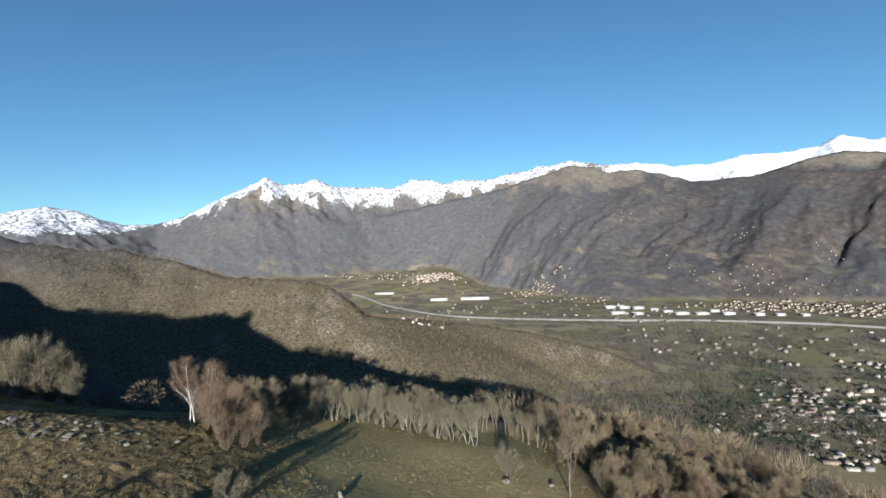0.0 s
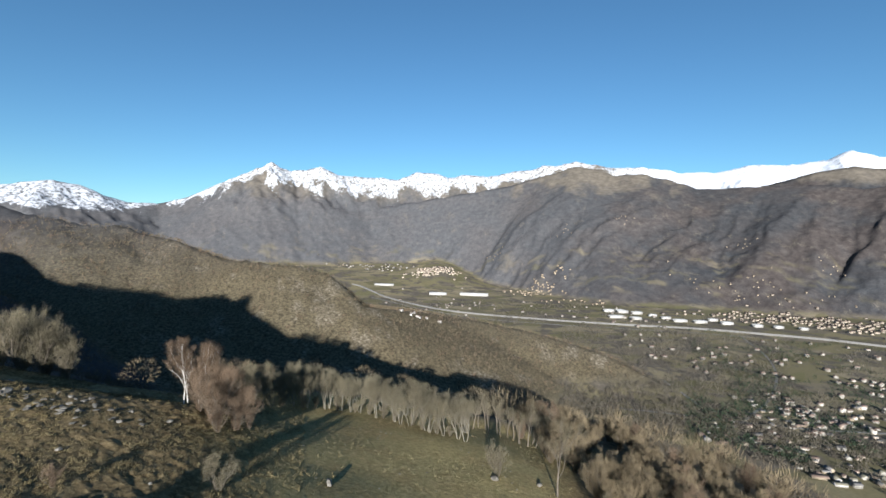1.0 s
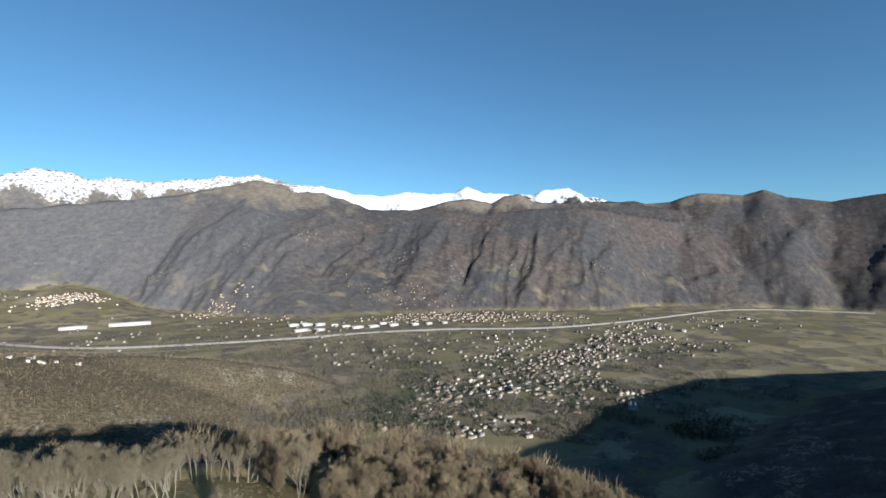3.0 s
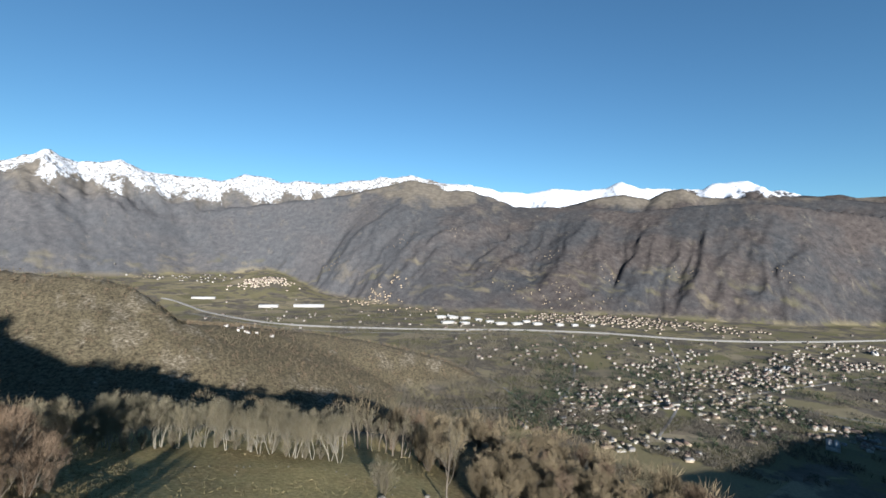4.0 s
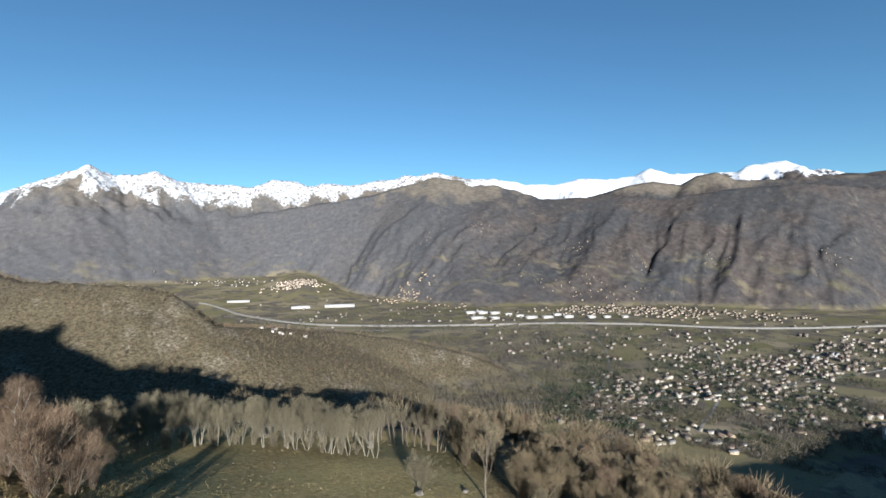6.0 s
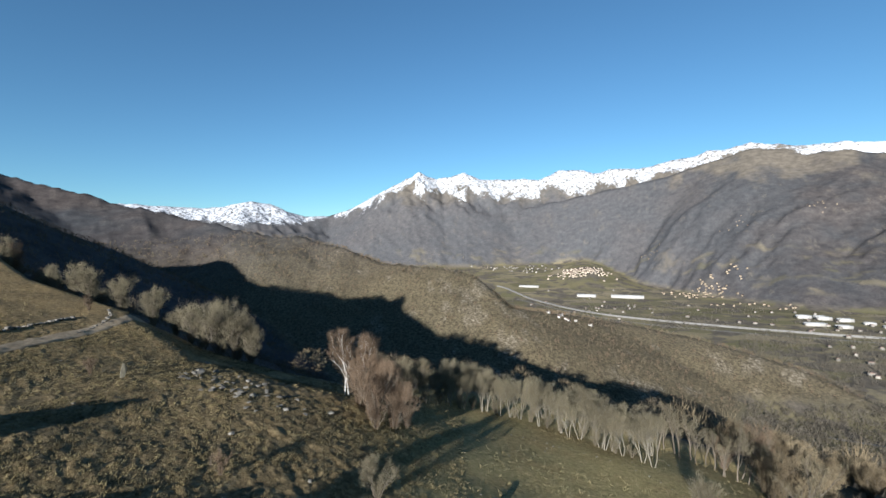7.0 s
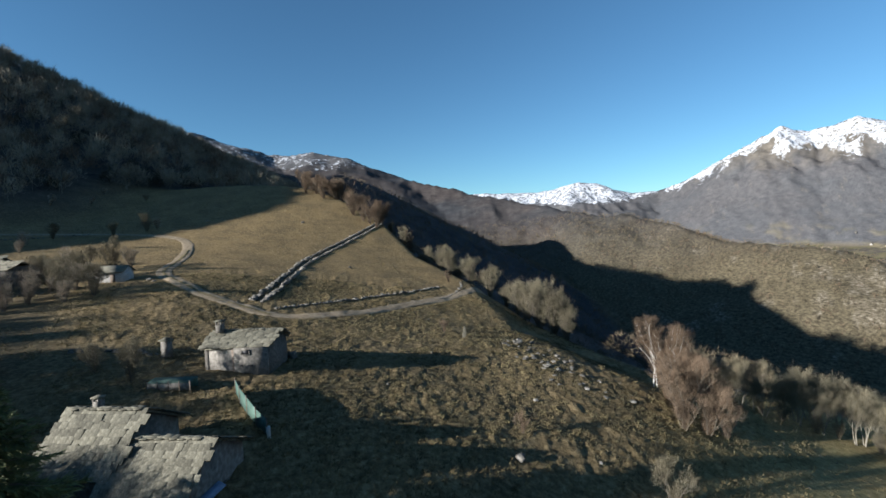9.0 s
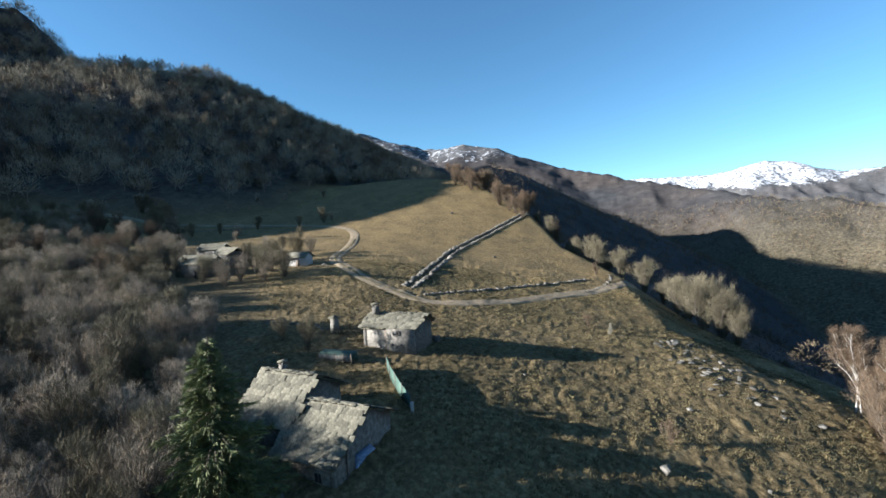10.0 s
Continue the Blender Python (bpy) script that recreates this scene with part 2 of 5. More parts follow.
SHADE_KNOLL = [(-330, -254, 134), (-285, -256, 128), (-258, -258, 117), (-238, -260, 103), (-214, -262, 88), (-203, -264, 60), (-190, -268, 20)]

# heights of the home meadow: bearing, distance, height
MEADOW = [(74, 255, 21.9), (80, 247.5, 19.5), (87, 247.5, 16.6), (94, 247.5, 11.1), (105, 247.5, 10.8), (118, 247.5, 13.1), (140, 255, 9),
          (65, 195, -1.5), (60, 157.5, -12.6), (52.2, 124.5, -18.9), (52.5, 94.5, -21.1), (40, 96, -24.4), (31.6, 78, -24.8), (42, 49.5, -23.1), (18, 60, -29.7),
          (70.5, 69, -17.4), (66.6, 40.5, -18.7), (88, 109.5, -9.9), (98, 117, -10.2), (112, 120, -9.5), (114, 54, -16.8), (101, 36, -19.9), (24, 85, -30.8), (12, 96, -36.8),
          (1, 88, -38.6), (-5, 83, -38.4), (-13, 80, -40.3), (-6, 69, -36.7), (8, 63, -33.4), (-28, 120, -58.1), (-45, 90, -54.0), (-65, 75, -55.0), (-100, 51, -46.0), (0, 3, -26.2), (-150, 75, -30), (170, 90, -19.5)]
EDGE = ((-180, 105), (-120, 51), (-90, 51), (-60, 82.5), (-45, 117), (-30, 138), (-15, 104), (0, 99), (12, 105), (20, 97), (26, 88), (31.6, 85.5), (40, 100.5), (52, 130.5), (60, 165), (65, 213), (74, 267), (82, 285), (94, 300), (150, 300), (180, 105))
FALL = ((-180, 0.3), (-130, 0.75), (-80, 0.75), (-45, 0.6), (-20, 0.55), (0, 0.7), (75, 0.7), (82, 0.3), (90, 0.0), (150, 0.0), (180, 0.3))


def thin_plate(knots):
    p = np.array([plan(a, d)[:2] for a, d, _ in knots])
    z = np.array([k[2] for k in knots])
    n = len(p)
    r = np.hypot(*(p[:, None] - p[None]).transpose(2, 0, 1))
    m = np.zeros((n + 3, n + 3))
    m[:n, :n] = np.where(r > 0, r * r * np.log(r + 1e-9), 0) + np.eye(n) * 90
    m[:n, n], m[:n, n + 1:] = 1, p
    m[n:, :n] = m[:n, n:].T
    return p, np.linalg.solve(m, np.concatenate([z, np.zeros(3)]))


MEADOW_P, MEADOW_W = thin_plate(MEADOW)


def meadow(x, y):
    out = MEADOW_W[-3] + MEADOW_W[-2] * x + MEADOW_W[-1] * y
    for (px, py), w in zip(MEADOW_P, MEADOW_W):
        r2 = (x - px) ** 2 + (y - py) ** 2
        out = out + w * 0.5 * r2 * np.log(r2 + 1e-9)
    return out


def land(x, y):
    """Height and zones (snow, green, rock) of the land."""
    x, y = np.asarray(x, float), np.asarray(y, float)
    r, az = np.hypot(x, y), np.degrees(np.arctan2(-x, y))
    # home hill
    edge = np.interp(az, *zip(*EDGE))
    inner = np.minimum(r, edge)
    k = inner / np.maximum(r, 1e-6)
    home = meadow(x * k, y * k)
    past = np.maximum(r - edge, 0)
    steep = np.interp(az, *zip(*FALL))
    home = home - steep * (past - 20 * (1 - np.exp(-past / 20.0)))
    home = home + fbm(x, y, 24, 3, 3) * 0.45 * np.clip(r / 40, 0, 1) + fbm(x, y, 60, 4, 5) * np.clip(past / 25, 0, 8)
    brow = np.maximum(inner - np.interp(az, [26, 31, 37, 40, 46, 51, 56], [90, 73, 76, 81, 93, 117, 160]), 0) * (az > 26) * (az < 56)
    home = home - 0.17 * brow ** 2 / (brow + 4)
    rough = np.clip((az - 20) / 8, 0, 1) * np.clip((100 - az) / 10, 0, 1) * np.clip((150 - r) / 30, 0, 1) * np.clip((r - 24) / 10, 0, 1)
    home = home + (np.abs(fbm(x, y, 1.3, 3, 7)) * 0.6 - 0.12) * (0.1 + 0.5 * rough) * (past < 30) + np.maximum(fbm(x, y, 6.0, 4, 8), -0.1) * 0.22 * rough
    # valley floor with a rising fan to the west
    fan = np.clip((az + 8) / 10, 0, 1) * np.clip((r - 2300) / 1000, 0, 1.6) * 95
    fan = fan + 48 * np.exp(-((az - 0.8) / 3.4) ** 2) * np.clip((r - 2600) / 350, 0, 1)
    floor = FLOOR + fan + fbm(x, y, 500, 3, 9) * 3
    # ranges
    big = fbm(x, y, 420, 6, 21, True)
    lat = np.radians(az) * 3500
    bend = lat + fbm(x, y, 700, 4, 35) * 170
    # east: steep ribs with dark clefts between them; west: long spurs that slant down the valley
    east = np.clip((-24 - az) / 12, 0, 1)
    body = np.clip((r - 2480) / 420, 0, 1) * np.clip((3620 - r) / 420, 0, 1)
    rib = fbm(bend * 1.0 + (r - 3000) * 0.22, r * 0.22, 300, 4, 33, True)
    cleft = np.exp(-(fbm(bend + (r - 3000) * 0.3, r * 0.10, 400, 3, 37) / 0.075) ** 2)
    slant = fbm(bend + r * 0.85, r * 0.15, 620, 4, 39, True)
    snow_r = crest(x, y, SNOW_RANGE, 0.72)
    calm = 0.18 + 0.82 * np.clip((4560 - r) / 260, 0, 1)
    snow_r = snow_r + ((big - 0.05) * 80 + (fbm(x, y, 95, 5, 29, True) - 0.1) * 40 + (fbm(bend, r * 0.3, 210, 4, 83, True) - 0.15) * 60) * np.clip((snow_r - 60) / 280, 0.22, 1) * calm
    west = crest(x, y, WEST_SNOW, 0.5) + (fbm(x, y, 300, 5, 25, True) - 0.05) * 60 * (0.2 + 0.8 * np.clip((4700 - r) / 200, 0, 1))
    blue = crest(x, y, BLUE_RANGE, 1.0) + (big - 0.1) * 60 * (0.15 + 0.85 * np.clip((4370 - r) / 200, 0, 1))
    mid = crest(x, y, MID_RANGE, 0.8) + (fbm(x, y, 150, 4, 85, True) - 0.2) * 30 * (0.2 + 0.8 * np.clip((4170 - r) / 150, 0, 1))
    small = fbm(bend + (r - 3000) * 0.3, r * 0.45, 85, 4, 87, True)
    shoulder = crest(x, y, SHOULDER, np.interp(az, [-66, -56, -48, -36, -20, -14, -6, 0], [1.15, 0.9, 0.74, 0.58, 0.58, 0.64, 0.78, 0.85])) + fbm(x, y, 130, 5, 41) * 9
    shoulder = shoulder + body * ((small - 0.2) * 15 + east * ((rib - 0.25) * 50 + (slant - 0.25) * 26 - cleft * 20) + (1 - east) * ((slant - 0.25) * 90 + (rib - 0.25) * 26 - cleft * 8))
    shoulder = shoulder - 110 * np.clip((-58 - az) / 8, 0, 1) * np.clip((3800 - r) / 350, 0, 1)
    brown = crest(x, y, BROWN_RIDGE, 0.42) + (fbm(x, y, 260, 5, 51, True) - 0.1) * 17 * np.clip((r - 500) / 600, 0.4, 1.2)
    lid = r * np.tan(np.radians(np.interp(az, [-26, -19, -7, 4.5, 10.9, 13.4, 15.7, 18.6, 23], [-16, -13.2, -10.6, -9.3, -8.7, -6.3, -4.3, -3.4, -3.0])))
    brown = np.where((az < 22) & (r > 500), smax(-brown, -lid, 6) * -1.0, brown)
    hill = crest(x, y, FOREST_HILL, 0.55) + fbm(x, y, 110, 4, 61) * 7
    peak = crest(x, y, DARK_PEAK, 1.4) + fbm(x, y, 120, 4, 63, True) * 8
    knoll = crest(x, y, SHADE_KNOLL, 0.8) + fbm(x, y, 60, 4, 65) * 5
    spur = crest(x, y, SHADE_SPUR, 0.42) + fbm(x, y, 90, 4, 67) * 8
    z = smax(floor, brown, 14)
    z = smax(z, smax(smax(shoulder, mid, 14), smax(snow_r, blue, 20), 12), 22)
    z = np.maximum(z, west)
    for part_z in (hill, peak, spur, knoll):
        z = smax(z, part_z, 8)
    z = smax(z, home, 5)
    # zones
    slope_noise = fbm(x, y, 120, 5, 71)
    rise = np.degrees(np.arctan2(z, r))
    line = np.interp(az, [-60, -57, -52, -45, -33, -28, -24, -20, -17, -14, -11.5, -6.5, -1, 3, 6.5, 11, 15, 20, 24, 29, 34], [8.0, 7.2, 7.2, 6.2, 6.0, 6.0, 7.0, 8.3, 9.1, 8.9, 8.0, 7.0, 6.7, 5.6, 5.8, 6.0, 5.8, 6.4, 6.3, 4.6, 3.3])
    snow = np.clip((rise - line + 0.5 + slope_noise * 0.9 + (fbm(bend, r * 0.35, 120, 4, 77, True) - 0.1) * 1.3) / 0.9, 0, 1) * (snow_r >= np.maximum(np.maximum(shoulder, mid), blue) - 4) * (az > -62)
    snow = snow * (r > 3000) * (1 + 0.4 * np.clip((-20 - az) / 8, 0, 1))
    ws = np.clip((west - 150 + slope_noise * 60) / 40, 0, 1) * (west > np.maximum(snow_r, brown)) * (r > 3500)
    ps = np.clip((brown - 290 + slope_noise * 150) / 60, 0, 1) * (r > 1900) * (az > 66)
    snow = np.maximum(snow, np.clip(ws + ps * 0.6, 0, 0.95))
    flat = np.clip(1 - (z - floor) / 22, 0, 1) * (r > 400)
    low = np.clip((z - FLOOR - 40) / 30, 0, 1) * np.clip((-20 - z - 60 * slope_noise) / 60, 0, 1) * (r > 2300)
    terrace = low * np.clip(fbm(lat * 0.45, r * 1.5, 60, 5, 73) * 4 - 0.7, 0, 1)
    green = np.clip(flat + terrace * 0.4, 0, 1)
    near = np.clip(1.3 - past / 12, 0, 1) * np.clip((home - hill + 9) / 12, 0, 1) * (r < 325)
    # crags: on the brown ridge's steep face, on the great flank and along the bench's foot
    steep = np.exp(-((az - 13) / 5) ** 2) + np.exp(-((z + 255) / 22) ** 2) * (az < 3) * (r < 1150)
    crag = np.where(r > 2000, 0.55 * np.clip(fbm(x, y, 38, 5, 81) * 8 - 3.4, 0, 1), np.clip(fbm(x, y, 30, 6, 81) * 9 - 3.4 + 2.6 * steep, 0, 1) * np.clip((42 - az) / 12, 0.15, 1)) * (r > 480)
    brown_w = np.clip(1.2 - (z - brown) / 30, 0, 1) * (r > 420) * np.clip((1500 - r) / 500, 0, 1) * (1 - green)
    litter = np.clip((az - 93) / 5, 0, 1) * np.clip((170 - r) / 30, 0, 1) + np.clip((-15 - az) / 5, 0, 1) * (r < 420) + (0.25 + 0.4 * np.clip((100 - r) / 15, 0, 1)) * np.clip((az - 28) / 12, 0, 1) * (r < 320)
    bare = 0.8 * np.clip((z / np.maximum(r, 1) - 0.108 + slope_noise * 0.05) / 0.03, 0, 1) * (r > 3200) * (az < 3) * (az > -30)
    bare = np.maximum(bare, np.clip((mid - np.maximum(shoulder, snow_r)) / 12, 0, 1) * np.clip((rise - 6.3 + slope_noise) / 0.6, 0, 1) * 0.75)
    bare = np.maximum(bare, 0.7 * np.clip((snow_r - 330 + slope_noise * 120) / 120, 0, 1) * (r > 3200) * (az > -20))
    lush = near * np.clip((30 - az) / 10, 0, 1) * np.clip((az + 17) / 5, 0, 1)
    # weight of the haze painted into the far western woods' base colour
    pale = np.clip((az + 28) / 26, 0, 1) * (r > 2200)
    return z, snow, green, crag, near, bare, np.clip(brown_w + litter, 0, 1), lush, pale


def ground(x, y):
    return float(land(np.array([x]), np.array([y]))[0][0])


def build_land():
    az = np.concatenate([np.arange(-88, 128, 0.2), np.arange(128, 272, 2.0)])
    rr = [0.25]
    while rr[-1] < 4930:
        rr.append(rr[-1] * (1.25 if rr[-1] < 2 else 1.035 if rr[-1] < 22 else 1.0095 if rr[-1] < 140 else 1.018 if rr[-1] < 2300 else 1.0065 if rr[-1] < 3700 else 1.009))
    rr = np.array(rr)
    n, m = len(rr), len(az)
    a = np.radians(az)
    x = (-np.sin(a)[None] * rr[:, None]).ravel()
    y = (np.cos(a)[None] * rr[:, None]).ravel()
    z, *zones = land(x, y)
    co = np.stack([x, y, z], 1)
    co = np.concatenate([co, [[0, 0, z[:m].mean()]]])
    i = np.arange(n - 1)[:, None] * m
    j = np.arange(m)[None]
    q = np.stack([i + j, i + m + j, i + m + (j + 1) % m, i + (j + 1) % m], -1).reshape(-1, 4)
    tri = np.stack([np.full(m, n * m), (np.arange(m) + 1) % m, np.arange(m)], 1)[:, ::-1]
    me = bpy.data.meshes.new("ground")
    me.vertices.add(len(co))
    me.vertices.foreach_set("co", co.astype(np.float32).ravel())
    me.loops.add(len(q) * 4 + len(tri) * 3)
    me.loops.foreach_set("vertex_index", np.concatenate([q.ravel(), tri.ravel()]).astype(np.int32))
    me.polygons.add(len(q) + len(tri))
    me.polygons.foreach_set("loop_start", np.concatenate([np.arange(len(q)) * 4, len(q) * 4 + np.arange(len(tri)) * 3]).astype(np.int32))
    me.update(calc_edges=True)
    me.polygons.foreach_set("use_smooth", np.ones(len(q) + len(tri), bool))
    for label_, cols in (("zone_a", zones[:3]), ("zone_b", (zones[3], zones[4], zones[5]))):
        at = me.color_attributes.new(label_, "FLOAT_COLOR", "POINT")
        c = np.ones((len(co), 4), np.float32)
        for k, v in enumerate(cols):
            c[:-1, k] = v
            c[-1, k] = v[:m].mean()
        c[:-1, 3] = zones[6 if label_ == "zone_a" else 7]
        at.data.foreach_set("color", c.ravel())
    return me


def land_material():
    m, n, l, b = graph("winter_land", 0.95, 0.1)
    geo = n.new("ShaderNodeNewGeometry")
    w = geo.outputs["Position"]

    def zone(name):
        at, sp = n.new("ShaderNodeAttribute"), n.new("ShaderNodeSeparateColor")
        at.attribute_name = name
        l.new(at.outputs["Color"], sp.inputs[0])
        return (*sp.outputs, at.outputs["Alpha"])
    sn, gr, cr, lush = zone("zone_a")
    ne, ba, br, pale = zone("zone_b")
    # bare winter woods; to the west distance haze is mixed into their colour
    f1, f2, f3 = speckle(n, l, w, 0.03, 7, 0.62), speckle(n, l, w, 0.006, 5, 0.6), speckle(n, l, w, 0.3, 3, 0.6)
    wood = ramp(n, l, f1, (0.3, (0.038, 0.037, 0.038)), (0.5, (0.052, 0.05, 0.051)), (0.7, (0.07, 0.067, 0.066)))
    wood = blend(n, l, ramp(n, l, f2, (0.35, (0, 0, 0)), (0.65, (0.8, 0.8, 0.8))), wood, ramp(n, l, f1, (0.3, (0.026, 0.029, 0.033)), (0.7, (0.06, 0.064, 0.069))))
    f4 = speckle(n, l, w, 0.0024, 4, 0.55)
    wood = blend(n, l, ramp(n, l, f4, (0.44, (0, 0, 0)), (0.6, (0.8, 0.8, 0.8))), wood, ramp(n, l, f1, (0.3, (0.038, 0.032, 0.03)), (0.5, (0.066, 0.055, 0.05)), (0.7, (0.096, 0.082, 0.073))))
    # lighter blue-grey: the haze, put into the base colour
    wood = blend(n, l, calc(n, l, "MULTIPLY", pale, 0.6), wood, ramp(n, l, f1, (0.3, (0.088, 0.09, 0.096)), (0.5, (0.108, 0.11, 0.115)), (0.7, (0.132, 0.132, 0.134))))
    f5 = speckle(n, l, w, 0.2, 7, 0.75)
    wood = blend(n, l, 1.0, wood, ramp(n, l, f5, (0.34, (0.58, 0.58, 0.6)), (0.5, (0.84, 0.83, 0.82)), (0.68, (1.2, 1.17, 1.12))), "MULTIPLY")
    wood = blend(n, l, calc(n, l, "MULTIPLY", br, 0.85), wood, ramp(n, l, f5, (0.36, (0.036, 0.029, 0.017)), (0.5, (0.093, 0.076, 0.044)), (0.64, (0.172, 0.143, 0.085))))
    # crags and bare upper grass
    rock = ramp(n, l, speckle(n, l, w, 0.14, 8, 0.75), (0.4, (0.08, 0.066, 0.045)), (0.54, (0.2, 0.172, 0.13)), (0.7, (0.37, 0.33, 0.26)))
    col = blend(n, l, calc(n, l, "MULTIPLY", cr, ramp(n, l, f5, (0.47, (0.08, 0.08, 0.08)), (0.56, (0.85, 0.85, 0.85)))), wood, rock)
    col = blend(n, l, ba, col, ramp(n, l, f1, (0.3, (0.085, 0.074, 0.057)), (0.7, (0.175, 0.148, 0.114))))
    # fields of the valley floor
    vor = n.new("ShaderNodeTexVoronoi")
    l.new(coords(n, l, (0.007, 0.012, 0.0)), vor.inputs["Vector"])
    vor.inputs["Scale"].default_value = 1.0
    sp = n.new("ShaderNodeSeparateColor")
    l.new(vor.outputs["Color"], sp.inputs[0])
    field = ramp(n, l, sp.outputs[0], (0.0, (0.1, 0.09, 0.048)), (0.3, (0.175, 0.15, 0.083)), (0.5, (0.215, 0.18, 0.118)), (0.75, (0.122, 0.112, 0.055)), (1.0, (0.15, 0.126, 0.09)))
    scrub = ramp(n, l, f1, (0.3, (0.06, 0.053, 0.042)), (0.7, (0.135, 0.116, 0.09)))
    field = blend(n, l, ramp(n, l, speckle(n, l, w, 0.012, 5, 0.65), (0.5, (0, 0, 0)), (0.57, (1, 1, 1))), field, scrub)
    field = blend(n, l, 1.0, field, ramp(n, l, f3, (0.3, (0.8, 0.8, 0.8)), (0.7, (1.1, 1.1, 1.1))), "MULTIPLY")
    col = blend(n, l, gr, col, field)
    # snow
    sw = ramp(n, l, f1, (0.25, (0.42, 0.45, 0.5)), (0.5, (0.55, 0.57, 0.6)), (0.7, (0.66, 0.67, 0.68)))
    streak = speckle(n, l, coords(n, l, (1.0, 1.0, 0.35)), 0.04, 7, 0.75)
    snow_f = calc(n, l, "MULTIPLY", calc(n, l, "SUBTRACT", calc(n, l, "ADD", sn, calc(n, l, "MULTIPLY", streak, 4.5)), 2.92), 2.0, True)
    col = blend(n, l, calc(n, l, "MULTIPLY", snow_f, calc(n, l, "MULTIPLY", sn, 4.0, True), True), col, sw)
    # the home meadow: winter grass with bare and mossy patches
    g1, g2, g3 = speckle(n, l, w, 1.6, 8, 0.7), speckle(n, l, w, 0.13, 5, 0.6), speckle(n, l, w, 9.0, 3, 0.6)
    grass = ramp(n, l, g1, (0.3, (0.09, 0.061, 0.026)), (0.5, (0.228, 0.16, 0.073)), (0.68, (0.41, 0.298, 0.15)))
    dull = ramp(n, l, g1, (0.3, (0.06, 0.044, 0.021)), (0.5, (0.168, 0.121, 0.058)), (0.68, (0.325, 0.24, 0.122)))
    grass = blend(n, l, ramp(n, l, g2, (0.42, (0, 0, 0)), (0.58, (1, 1, 1))), grass, dull)
    grass = blend(n, l, 1.0, grass, ramp(n, l, g3, (0.25, (0.72, 0.72, 0.72)), (0.75, (1.18, 1.18, 1.18))), "MULTIPLY")
    grass = blend(n, l, calc(n, l, "MULTIPLY", br, 0.8), grass, ramp(n, l, g1, (0.3, (0.038, 0.031, 0.019)), (0.55, (0.098, 0.079, 0.046)), (0.72, (0.19, 0.155, 0.094))))
    green_grass = ramp(n, l, g1, (0.3, (0.145, 0.117, 0.05)), (0.5, (0.24, 0.198, 0.09)), (0.68, (0.345, 0.286, 0.143)))
    grass = blend(n, l, calc(n, l, "MULTIPLY", lush, ramp(n, l, g2, (0.36, (0.45, 0.45, 0.45)), (0.56, (1, 1, 1)))), grass, green_grass)
    col = blend(n, l, ne, col, grass)
    l.new(col, b.inputs["Base Color"])
    far = n.new("ShaderNodeBump")
    far.inputs["Strength"].default_value, far.inputs["Distance"].default_value = 0.35, 3.0
    l.new(blend(n, l, gr, calc(n, l, "MULTIPLY", calc(n, l, "SUBTRACT", 1.0, ne), f1), 0.5), far.inputs["Height"])
    fine = n.new("ShaderNodeBump")
    fine.inputs["Strength"].default_value, fine.inputs["Distance"].default_value = 0.8, 0.35
    l.new(calc(n, l, "MULTIPLY", ne, g1), fine.inputs["Height"])
    l.new(far.outputs[0], fine.inputs["Normal"])
    l.new(fine.outputs[0], b.inputs["Normal"])
    return m


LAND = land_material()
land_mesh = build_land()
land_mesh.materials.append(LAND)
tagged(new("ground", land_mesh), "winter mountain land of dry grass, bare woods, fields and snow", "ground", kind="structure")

# ---- building blocks ----
RNG = np.random.default_rng(7)


